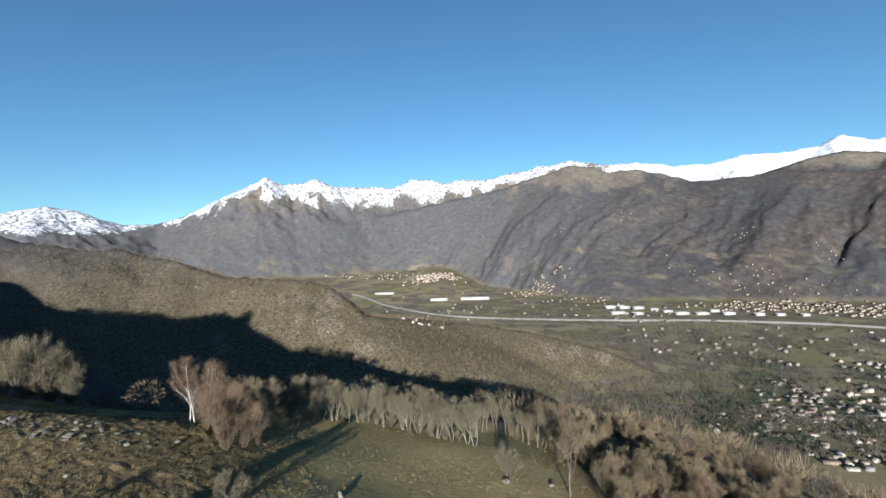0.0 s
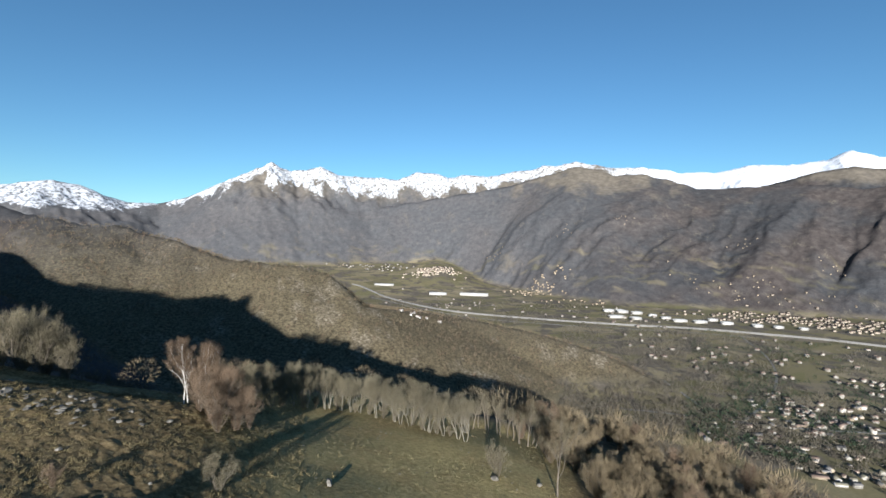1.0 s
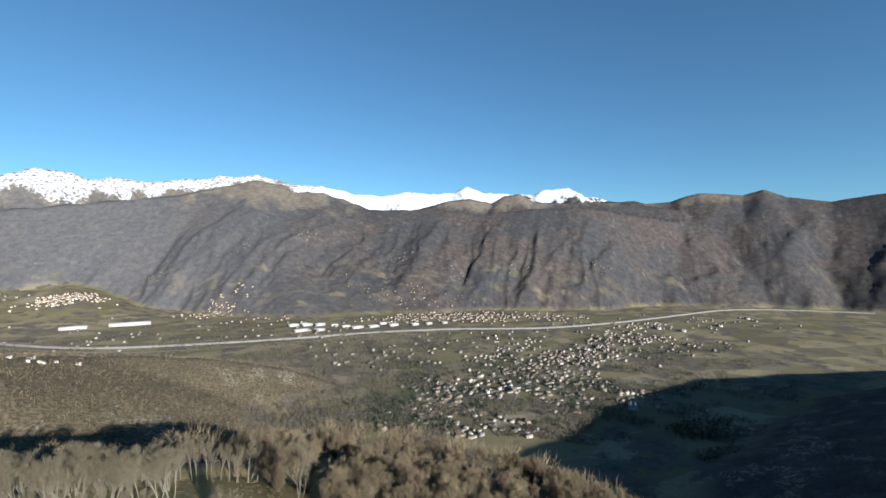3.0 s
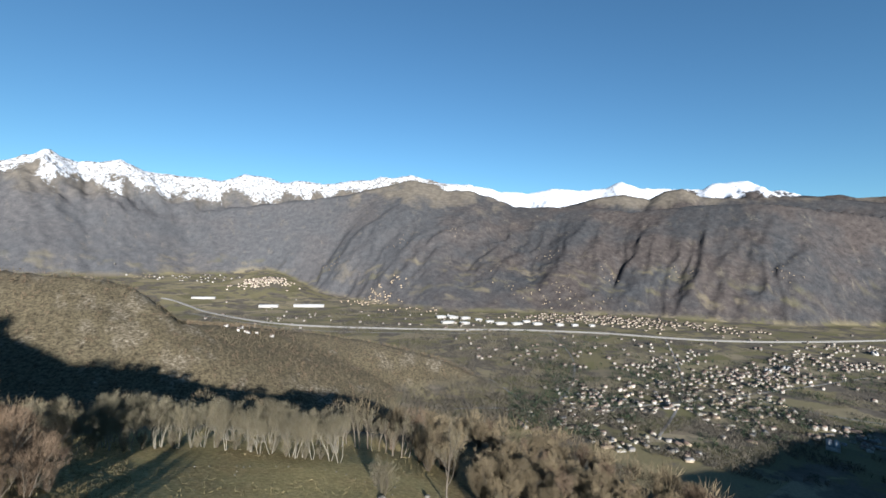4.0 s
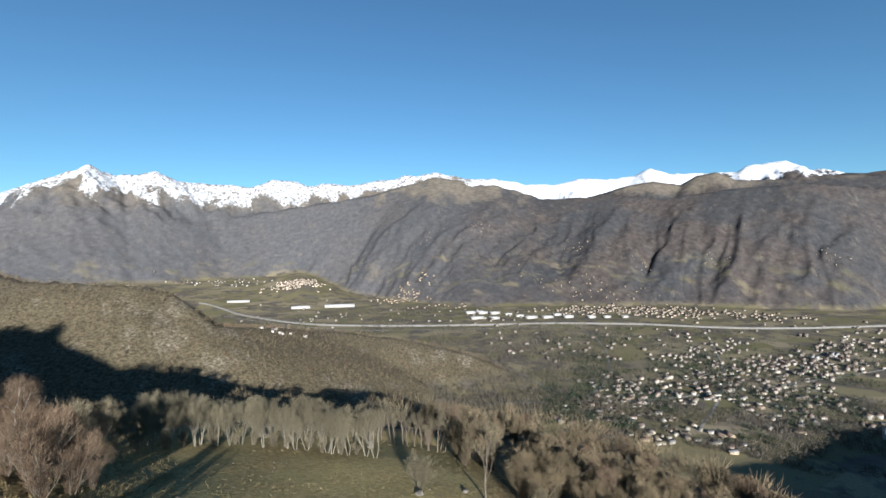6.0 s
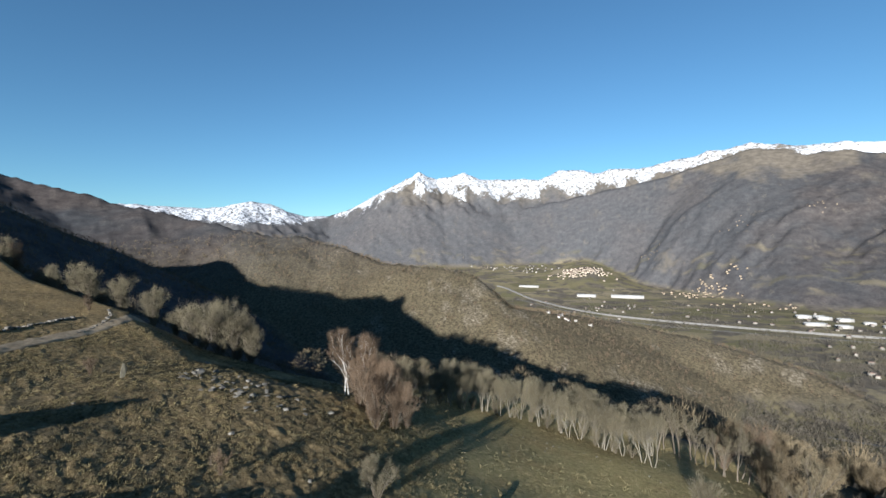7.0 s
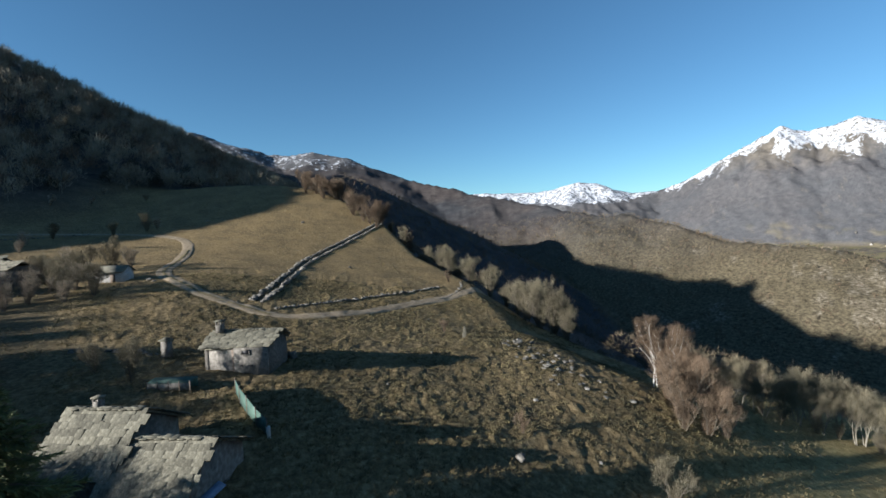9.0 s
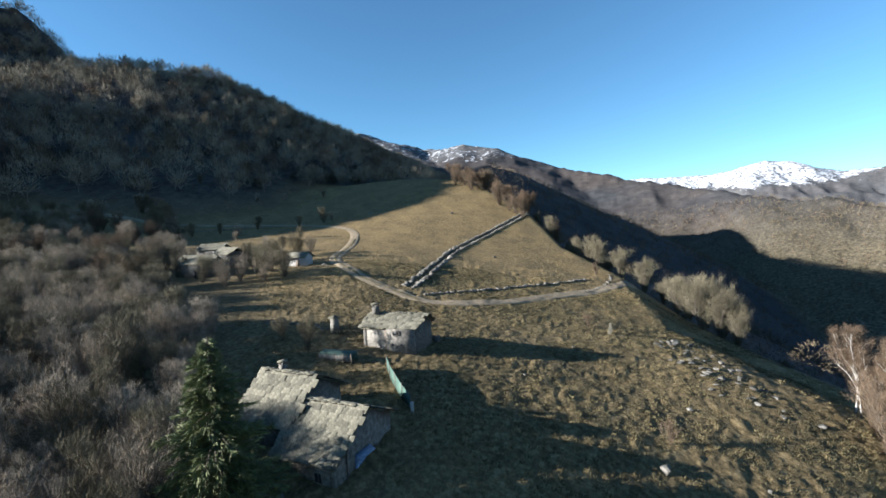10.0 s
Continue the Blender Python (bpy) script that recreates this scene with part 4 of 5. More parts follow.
# ---- the cart track, the dry walls and the stones of the meadow ----
def smooth_line(pts, step):
    p = np.array(pts, float)
    for _ in range(2):
        q = np.empty((2 * len(p) - 2, 2))
        q[0::2], q[1::2] = p[:-1] * .75 + p[1:] * .25, p[:-1] * .25 + p[1:] * .75
        p = np.vstack([p[:1], q, p[-1:]])
    d = np.concatenate([[0], np.cumsum(np.hypot(*np.diff(p, axis=0).T))])
    s = np.arange(0, d[-1], step)
    return np.stack([np.interp(s, d, p[:, 0]), np.interp(s, d, p[:, 1])], 1)


def ribbon(name, pts, offsets, lift, material, step=1.2, rut=None):
    """A strip draped over the land; offsets across, ruts where given."""
    c = smooth_line(pts, step)
    t = np.gradient(c, axis=0)
    t /= np.linalg.norm(t, axis=1)[:, None]
    nrm = np.stack([-t[:, 1], t[:, 0]], 1)
    rows = []
    for k, o in enumerate(offsets):
        wob = fbm(c[:, 0], c[:, 1], 5, 3, 90 + k) * 0.25 if k in (0, len(offsets) - 1) else 0
        q = c + nrm * (o + wob)[:, None] if isinstance(wob, np.ndarray) else c + nrm * o
        z = land(q[:, 0], q[:, 1])[0] + (lift if rut is None else lift + rut[k])
        rows.append(np.column_stack([q, z]))
    v = np.stack(rows, 1)
    n, m = v.shape[:2]
    s = Soup()
    s.add(v.reshape(-1, 3), [(i * m + j, (i + 1) * m + j, (i + 1) * m + j + 1, i * m + j + 1) for i in range(n - 1) for j in range(m - 1)])
    return s.mesh(name, material, True)


lane = [(-107, 86), (-99.4, 77.2), (-93.2, 63.7), (-88.1, 50.4), (-82.4, 38.6), (-80.2, 29.2), (-82.4, 23.4), (-87.6, 19.7), (-97.9, 13.6), (-110.6, 8.7), (-122, 6.5), (-132, 8.2), (-146, 11.5), (-157, 13.0), (-170, 13.0), (-179, 10.5), (-191, -4), (-201, -25), (-206, -45), (-209, -66), (-214, -90)]
track = tagged(new("track", ribbon("track", lane, (-1.55, -1.05, -0.6, 0, 0.6, 1.05, 1.55), 0.16, DIRT, 1.0, (-0.12, 0.02, -0.03, 0.04, -0.03, 0.02, -0.12))), "pale stony cart track across the meadow", "track", kind="structure")
verge = tagged(new("track_verge", ribbon("track_verge", lane[6:14], (-0.35, 0, 0.35), 0.24, TUFT, 1.0, (-0.06, 0.02, -0.06))), "strip of dry grass between the wheel ruts", "verge", kind="structure")


def rock_mesh(seed, material, name="stone"):
    rng = np.random.default_rng(seed)
    bm = bmesh.new()
    p = rng.normal(size=(17, 3))
    p /= np.linalg.norm(p, axis=1)[:, None]
    p *= 0.5 * rng.uniform(0.8, 1.12, (17, 1))
    p[:, 2] = np.clip(p[:, 2], -0.4, 0.36)
    bmesh.ops.convex_hull(bm, input=[bm.verts.new(q) for q in p])
    bmesh.ops.bevel(bm, geom=list(bm.edges), offset=0.03, segments=1, affect="EDGES")
    me = bpy.data.meshes.new(name)
    bm.to_mesh(me)
    bm.free()
    me.materials.append(material)
    return me


ROCKS = [rock_mesh(k, ROCK) for k in range(6)]
DARKROCK = [rock_mesh(20 + k, STONE) for k in range(3)]


def boulder(x, y, size, label, flat=0.8, mesh=None, group="meadow boulders", tall=False):
    ob = new("boulder", mesh or random.choice(ROCKS))
    ob.matrix_world = stand(x, y, random.uniform(0, 360), -size * flat * 0.22) @ Matrix.Diagonal((size, size * random.uniform(.65, 1), size * flat, 1))
    return tagged(ob, label, "rock", group)


def dry_wall(name, pts, label, per, size, gap=0.0, sides=(0.0,), stones=None):
    c = smooth_line(pts, per)
    t = np.gradient(c, axis=0)
    t /= np.linalg.norm(t, axis=1)[:, None]
    wall = thing(name, mat(0, 0, 0), label, "wall")
    for (x, y), (tx, ty) in zip(c, t):
        for o in sides:
            k = size * random.uniform(0.7, 1.35)
            px, py = x - ty * (o + random.uniform(-.25, .25)), y + tx * (o + random.uniform(-.25, .25))
            ob = part("stone", random.choice(stones or ROCKS), None, wall)
            ob.matrix_basis = mat(px, py, ground(px, py) + k * 0.15, k * 1.25, k, k * random.uniform(.7, 1.1), random.uniform(0, 360))
    return wall


UPWALL = [(-92.4, 22.8), (-100, 26.5), (-108.4, 30.2), (-121, 36), (-134.9, 42.0), (-145, 49), (-154.5, 56.9), (-165, 66), (-175.4, 75.3), (-187.3, 87.6)]
dry_wall("dry_stone_wall", UPWALL, "tumbled double dry stone wall climbing the meadow", 1.0, 1.12, 0, (-1.05, 1.15))
# flat strip: the ditch's depth and shade are put into its dark colour
tagged(new("ditch", ribbon("ditch", UPWALL, (-0.85, 0, 0.85), 0.03, SHADE_TWIG, 1.2)), "flat ditch strip between the two rows of stones, its shade put into the colour", "ditch", kind="structure")
dry_wall("terrace_wall", [(-86.4, 25.1), (-92.1, 38.1), (-97.4, 53.2), (-103.6, 68.9)], "low crumbling terrace wall above the track", 0.9, 0.9, 0, (0.0,))
dry_wall("terrace_wall", [(-92, 62), (-100, 74), (-110, 80)], "low crumbling terrace wall near the crest", 1.3, 0.7, 0, (0.0,))
dry_wall("meadow_wall", [(-34, 66), (-29, 75), (-22, 80), (-12, 82), (-3, 82), (3, 79), (8, 73), (11, 66)], "low dark line of stones along the lower meadow", 1.9, 0.22, 0, (0.0,), DARKROCK)
for x, y, k, f, lab in ((-31.3, 35.3, 1.5, .9, "pale grey boulder in rough grass"), (-127.7, 53.2, 1.9, .7, "brown boulder on the upper meadow"), (-112.2, 4.7, 1.6, .7, "pair of white boulders by the track"),
                        (-110.3, 5.6, 1.1, .7, "pair of white boulders by the track"), (-190.9, 55.3, 2.4, .8, "brown boulder high on the hill"), (-203.6, 20.8, 2.2, .7, "pale boulder high on the hill"),
                        (-206, 25, 1.6, .7, "pale boulder high on the hill"), (-60.5, 59.7, 2.0, .9, "pale rock on the crest of the slope"), (-60.7, 62.9, 1.7, .8, "pale rock on the crest of the slope"),
                        (-70.3, 70.1, 2.0, .4, "flat pale rock by the crest"), (-14.4, 54.1, 1.8, .9, "pale pointed boulder in the meadow"), (7.6, 68.7, 2.6, .6, "white flat-topped boulder in the meadow"),
                        (14.8, 70.2, 1.5, .8, "dark boulder by the wood"), (-40, 45, .9, .7, "small grey stone in the grass"), (-48, 30, .8, .7, "small grey stone in the grass"), (-29, 43, .8, .6, "small grey stone in the grass")):
    boulder(x, y, k * 0.75, lab, f)
post = new("standing_stone", rock_mesh(77, SLAB))
post.matrix_world = stand(-65.2, 51.8, 30, -0.9) @ Matrix.Rotation(radians(-16), 4, "X") @ Matrix.Diagonal((0.95, 0.7, 2.9, 1))
tagged(post, "pale leaning standing stone on the slope", "rock")
for k in range(64):
    u = random.random()
    x, y = -61 + 21 * u + random.gauss(0, 2.4), 59.5 - 5 * u + random.gauss(0, 2.6)
    boulder(x, y, random.uniform(.4, 1.25), "grey weathered rock in the rough grass", random.uniform(.3, .6), group="rocks of the rough slope")
for k in range(34):
    a, d = random.uniform(40, 88), random.uniform(70, 190)
    x, y = plan(a, d)[:2]
    boulder(x, y, random.uniform(.2, .5), "small pale stone in the meadow grass", 0.6, group="small meadow stones")
for k in range(30):
    a, d = random.uniform(-12, 20), random.uniform(55, 105)
    x, y = plan(a, d)[:2]
    boulder(x, y, random.uniform(.15, .35), "small pale stone in the lower meadow", 0.6, group="small meadow stones")
for k in range(26):
    u = random.random()
    boulder(-71.5 + 6 * u + random.gauss(0, .7), -2.5 + 9.5 * u + random.gauss(0, .7), random.uniform(.4, 1.0), "pale tumbled stone of a broken garden wall", random.uniform(.6, .9), group="garden wall rubble")
dry_wall("terrace_wall", [(-196, -16), (-193, -38), (-186, -62), (-182, -82)], "shaded low wall along the far meadow", 1.3, 0.8, 0, (0.0,))

# ---- trees of the home hill ----
ROW = tree_kit("row_tree", PALEBARK, TWIG, 6, 100, 9.6, 0.72, 3, 5200, 0.8, 0.028, low=0.3, lean=0.22, fill=0.0, dome=True)
THIN = tree_kit("thin_tree", BARK, TWIG, 3, 140, 11.0, 0.38, 1, 900, 1.0, 0.035, low=0.3)
SCRUB = tree_kit("scrub_tree", BARK, TWIG, 5, 160, 7.0, 0.75, 4, 3600, 0.75, 0.035, low=0.08, lean=0.27, dome=True)
GREY = tree_kit("grey_scrub", BARK, GREY_TWIG, 5, 260, 6.5, 0.8, 5, 5200, 0.55, 0.024, low=0.05, lean=0.28, dome=True)
SLOPE = tree_kit("slope_tree", BARK, BROWN_TWIG, 5, 350, 7.4, 0.8, 4, 4600, 0.8, 0.04, low=0.08, lean=0.3, fill=0.3, dome=True)
ROUND = tree_kit("round_bush", BARK, TWIG, 3, 320, 7.0, 0.85, 5, 5200, 0.7, 0.03, low=0.1, lean=0.26, dome=True)
DEAD = tree_kit("dead_tree", GREY_TWIG, GREY_TWIG, 2, 290, 7.5, 0.6, 2, 700, 0.7, 0.024, low=0.2, lean=0.2)
RUSSET = tree_kit("russet_tree", BARK, RUST_TWIG, 4, 190, 8.0, 0.75, 4, 4200, 0.8, 0.035, low=0.1, lean=0.3, dome=True)
BIRCHES = tree_kit("birch", BIRCH, RUST_TWIG, 3, 220, 9.8, 0.5, 1, 4600, 0.8, 0.026, low=0.3, lean=0.06, slim=0.6)

# hazel and beech row along the foot of the meadow
line_ = smooth_line([(-40, 80), (-33, 84.5), (-26, 90.5), (-18.6, 94), (-12.4, 92.5), (-8.7, 89.5), (-4, 88), (-0.8, 85), (3.4, 84.5)], 1.7)
for k, (x, y) in enumerate(line_):
    plant(ROW, "row_tree", x + random.gauss(0, .5), y + random.gauss(0, .8), random.uniform(.62, .76) * (0.78 if k < 9 else 1.0), "bare grey-brown tree in the row below the meadow", "tree", "tree row")
for k in range(20):
    u = random.random()
    x, y = -33 + 37 * u, 85 + 12 * math.sin(u * 2.9) + random.uniform(2, 7)
    plant(ROW, "row_tree", x, y, random.uniform(.62, .76), "bare grey-brown tree in the row below the meadow", "tree", "tree row")
for k in range(26):
    u = (k + random.random()) / 26
    a = 0 - 17 * u
    x, y = plan(a, 98 - 4 * u + random.uniform(-1, 4))[:2]
    plant(THIN, "thin_tree", x, y, random.uniform(.52, .72), "slender bare tree in a close stand past the meadow", "tree", "slender stand")
plant(THIN, "tall_tree", 17.1, 68.1, 0.9, "tall bare tree alone at the meadow's edge", k=1)
plant(SCRUB, "small_tree", 8.1, 70.0, 0.72, "small bare tree beside a white boulder")

for k, (x, y) in enumerate(line_[::2]):
    plant(SCRUB, "hedge_bush", x + random.gauss(0, .8), y + random.gauss(0, .8), random.uniform(.28, .45), "low bare bush at the foot of the tree row", "bush", "row undergrowth")

# birches with a russet thicket
plant(BIRCHES, "birch", -41.7, 69.4, 0.98, "white-trunked birch with thin russet twigs on the crest", "birch", "birch group", 0, 20)
plant(BIRCHES, "birch", -39.8, 70.2, 0.92, "white-trunked birch with thin russet twigs on the crest", "birch", "birch group", 1, 200)
plant(BIRCHES, "birch", -40.4, 68.4, 0.9, "slim birch beside a russet thicket", "birch", "birch group", 2, 300)
plant(BIRCHES, "birch", -37.2, 69.8, 0.84, "slim birch beside a russet thicket", "birch", "birch group", 0, 140)
plant(BIRCHES, "birch", -38.4, 68.6, 0.86, "slim leaning birch beside russet thicket", "birch", "birch group", 2, 90)
for x, y, k in ((-32.5, 61.5, 1.12), (-34.5, 64.5, 1.05), (-30.0, 62.5, .9), (-36.5, 67.5, 1.0), (-33, 68.5, .95), (-35.2, 66.2, 1.1), (-31.5, 65.5, .85), (-29.2, 65.0, .6), (-31.0, 59.5, .5), (-36.8, 65.2, .7)):
    plant(RUSSET, "russet_tree", x, y, k * 0.84, "russet leafless thicket tree below the birches", "tree", "russet thicket")
for x, y, k, lab in ((-34.8, 38.6, .26, "small russet bush in rough grass"), (-69, 50, .28, "small russet bush on the slope"), (-23.4, 45.3, .55, "grey dead-looking shrub on the slope"), (-25.8, 48.0, .4, "grey dead-looking shrub on the slope"), (-110, 76, .4, "red-brown bush on the crest")):
    plant(RUSSET if "rus" in lab or "red" in lab else SCRUB, "bush", x, y, k, lab, "bush")

# trees past the crest, from the birches up to the hilltop
for k in range(22):
    a = random.uniform(55, 66)
    d = np.interp(a, *zip(*EDGE)) + random.uniform(5, 34)
    x, y = plan(a, d)[:2]
    plant(random.choice((SCRUB, RUSSET, SCRUB)), "crest_tree", x, y, random.uniform(.85, 1.35), "bare brown tree on the steep slope past the crest", "tree", "crest trees")
for k in range(34):
    a = random.uniform(64, 75)
    d = np.interp(a, *zip(*EDGE)) + random.uniform(-16, 14)
    x, y = plan(a, d)[:2]
    plant(RUSSET, "hilltop_tree", x, y, random.uniform(.9, 1.35), "hazy russet tree behind the hilltop", "tree", "hilltop trees")
for a, d, k in ((41.2, 117, 1.3), (42.6, 120, 1.6), (44.2, 122, 1.65), (45.8, 125, 1.5), (47, 131, 1.2), (38.1, 136, .8), (48.4, 133, .9), (50.4, 137, 1.25), (52.9, 145, 1.2), (55.5, 158, 1.3), (19.5, 118, .8), (22, 112, .9), (24.5, 108, .8), (21, 124, .85), (27, 104, .7)):
    x, y = plan(a, d)[:2]
    plant(ROUND, "round_bush", x, y, k, "round bare bush in the shade past the crest", "bush", "shade bushes")

# scrub wood beside the stone houses
def keep_clear(x, y):
    return (-47 < x < -28 and y > -1.5) or y > 0.5 + 0.22 * (x + 28)


count = 0
while count < 240:
    a, d = random.uniform(97, 128), 30 + 105 * random.random() ** 0.85
    x, y = plan(a, d)[:2]
    y += 9.0
    if keep_clear(x, y) or (x < -72 and y > -22) or (x < -92 and y > -42):
        continue
    count += 1
    kit = random.choice((GREY, GREY, GREY, GREY, SCRUB, SCRUB, DEAD))
    plant(kit, "scrub_tree", x, y, random.uniform(.6, 1.05), {"GREY": "tangled grey-brown scrub tree, leafless", "RUSSET": "tangled brown scrub tree, leafless", "DEAD": "pale dead tree standing in the scrub"}["GREY" if kit is GREY else "DEAD" if kit is DEAD else "RUSSET"], "tree", "scrub wood")
count = 0
while count < 75:
    a, d = random.uniform(103, 126), random.uniform(115, 245)
    x, y = plan(a, d)[:2]
    if fbm(np.array([x]), np.array([y]), 45, 2, 401)[0] < 0.0 and a < 118:
        continue
    count += 1
    plant(random.choice((GREY, SCRUB, GREY)), "edge_tree", x, y, random.uniform(.7, 1.15), "bare grey tree at the foot of the wooded hill", "tree", "hill foot trees")
for k in range(110):
    a, d = random.uniform(106, 127), random.uniform(95, 235)
    x, y = plan(a, d)[:2]
    plant(random.choice((GREY, SCRUB, SLOPE, RUSSET)), "thicket_tree", x, y, random.uniform(.6, 1.15), "tangled brown thicket tree below the wooded hill", "tree", "thicket below the hill")
for k in range(46):
    a, d = random.uniform(90, 110), random.uniform(165, 285)
    x, y = plan(a, d)[:2]
    if fbm(np.array([x]), np.array([y]), 30, 2, 411)[0] > -0.1:
        plant(random.choice((GREY, SCRUB, ROUND)), "terrace_tree", x, y, random.uniform(.45, .95), "bare bush on the shaded terraces below the hill", "bush", "terrace bushes")
for x, y, k in ((-102, -3, 1.0), (-104, -8, 1.15), (-107, -13, .9), (-101, -12, .8), (-124, -9, 1.0), (-128, -3, 1.1), (-131, -8, 1.0), (-134, 0, .9), (-194, 1, 1.1), (-196, 4, .7), (-140, -12, .9), (-106, -4, .8), (-109, -7, .9), (-112, -11, .85), (-105, -16, .9), (-119, -6, .7), (-121, -13, 1.0), (-99, -7, .7), (-97, -14, .8), (-126, -15, .8), (-103, -20, 1.0)):
    plant(SCRUB if k > 0.95 else GREY, "lane_tree", x, y, k * 0.85, "bare tree by the ruined hamlet", "tree", "hamlet trees")
plant(SCRUB, "fruit_tree", -57.0, 5.3, 0.6, "small gnarled dark tree by the cold frame")
plant(SCRUB, "fruit_tree", -61.5, 1.8, 0.45, "small gnarled dark tree by the cold frame")

# firs by the house
def fir(seed, h):
    rng = np.random.default_rng(seed)
    trunk, green = Soup(), Soup()
    trunk.tube([(0, 0, -0.5), (0, 0, h * 0.5), (0, 0, h)], [0.22, 0.13, 0.02], 7)
    for k in range(64):
        f = (k + 0.5) / 64
        z = h * (0.03 + 0.95 * f)
        reach = h * 0.36 * (1 - f) ** 0.85 * (0.55 + 0.75 * rng.random()) + 0.15
        for j in range(6 if f < 0.8 else 5):
            a = rng.uniform(0, 2 * math.pi)
            long = reach * rng.uniform(0.7, 1.12)
            d = np.array([math.cos(a), math.sin(a), 0.0])
            droop = lambda t: long * (0.16 * t - 0.4 * t * t + 0.16 * t ** 3)
            pts = [np.array([0, 0, z]) + d * long * t + np.array([0, 0, droop(t)]) for t in (0, .4, .75, 1)]
            trunk.tube(pts, [.03, .024, .014, .006], 3, False)
            m = int(46 * long) + 10
            t = rng.uniform(.12, 1, m)
            side = np.cross(d, [0, 0, 1.0]) * (rng.choice([-1, 1], m) * rng.uniform(0, .28, m) * long * (1.1 - t))[:, None]
            base = np.array([0, 0, z]) + d * (long * t)[:, None] + side + np.array([0, 0, 1.0]) * (droop(t) - 0.05)[:, None]
            way = d * 0.8 + side * 0.9 + rng.normal(size=(m, 3)) * 0.3 + np.array([0, 0, -0.18])
            green.slivers(base, way, 0.46 * rng.uniform(.5, 1.2, m), 0.085)
    return trunk.mesh("fir_trunk", WOOD, True), green.mesh("fir_crown", NEEDLE)


FIR = [fir(5, 11.2), fir(9, 12.5)]
plant(FIR, "fir_tree", -29.6, 2.3, 1.1, "dark green fir beside the stone house", "tree", "", 0)
plant(FIR, "fir_tree", -34.4, -9.9, .32, "small dark evergreen at the wood's edge", "tree", "", 1)

# tall slender trees standing out of the hill's woods
for a, d in ((104.4, 330), (103.6, 345), (99.5, 352), (97.2, 345), (96.1, 362), (101.5, 390), (93.8, 395), (107.6, 370), (110.2, 400), (95.0, 410)):
    x, y = plan(a, d)[:2]
    plant(THIN, "slender_tree", x, y, random.uniform(1.0, 1.5), "pale slender tree above the bare woods", "tree", "hill slender trees")

# woods on the slope below the meadow
placed = []
while len(placed) < 330:
    a, d = random.uniform(-78, -9), random.uniform(64, 150)
    x, y = plan(a, d)[:2]
    if (a > -12 and d < 101) or (a > -17 and d < 76):
        continue
    placed.append((x, y))
    kit = random.choice((SLOPE, SLOPE, SLOPE, SLOPE, SLOPE, SLOPE, SCRUB, RUSSET))
    plant(kit, "slope_tree", x, y, random.uniform(.62, .92), "leafless russet tree of the slope wood" if kit is RUSSET else "leafless grey-brown tree of the slope wood", "tree", "slope wood")


def woods(name, label, n, az, dist, h, w, blades, wid, material, seed, test=None, puff=False, clear=0.3):
    rng = np.random.default_rng(seed)
    a, d = rng.uniform(*az, n), np.sqrt(rng.uniform(dist[0] ** 2, dist[1] ** 2, n))
    x, y = -np.sin(np.radians(a)) * d, np.cos(np.radians(a)) * d
    z, snow, green, crag, near, *_ = land(x, y)
    ok = (near < clear) & (crag < 0.7) & (snow < 0.2) & (green < 0.4)
    if test is not None:
        ok &= test(x, y, z, a, d)
    x, y, z = x[ok], y[ok], z[ok]
    m = len(x)
    soup = Soup()
    fuzzy(soup, x, y, z, rng.uniform(*h, m), rng.uniform(*w, m), blades, np.full(m, wid), rng, puff)
    ob = new(name, soup.mesh(name, material))
    return tagged(ob, label, "woodland", kind="stuff")


hill_foot = lambda x, y, z, a, d: (d > 290) | ((a > 97) & (d > 256 + 14 * np.sin(a * 1.3)))
past_edge = lambda x, y, z, a, d: d > np.interp(a, *zip(*EDGE)) + 10
woods("slope_woodland", "grey-brown leafless woods falling to the valley", 1900, (-84, -5), (130, 420), (7, 11), (2.5, 4), 60, 0.16, BROWN_TWIG, 1, past_edge)
woods("slope_woodland", "russet leafless woods falling to the valley", 350, (-84, -5), (130, 400), (6, 10), (2.5, 4), 60, 0.16, RUST_TWIG, 2, past_edge)
# the ravine's shade is also put into these trees' dark colour
woods("ravine_woodland", "leafless ravine woods in a shade-darkened twig colour", 2000, (-18, 76), (190, 600), (7, 11), (2.5, 4), 26, 0.25, SHADE_TWIG, 3, past_edge)
woods("ravine_woodland", "dark leafless woods below the crest", 150, (-18, 76), (104, 200), (6, 9), (2.5, 3.6), 300, 0.07, BROWN_TWIG, 8, past_edge, True)
woods("hill_woodland", "grey leafless woods covering the hill", 4600, (70, 130), (250, 760), (7, 13), (2.8, 5), 95, 0.28, HILL_TWIG, 4, hill_foot, False, 2.0)
woods("hill_woodland", "russet leafless woods covering the hill", 900, (70, 130), (250, 640), (7, 12), (2.8, 5), 95, 0.28, RUST_TWIG, 5, hill_foot, False, 2.0)
woods("hill_woodland", "scattered dark thickets among the hill's woods", 260, (84, 130), (260, 560), (5, 9), (2.5, 4), 120, 0.3, SHADE_TWIG, 9, hill_foot, False, 2.0)
woods("ridge_woodland", "thin leafless woods over the brown ridge", 9000, (-28, 72), (560, 1500), (6, 10), (3, 5.5), 9, 0.9, RIDGE_TWIG, 6)
woods("ridge_woodland", "thin russet woods over the brown ridge", 4000, (-28, 72), (560, 1500), (5, 9), (3, 5), 9, 0.9, RUST_TWIG, 7)

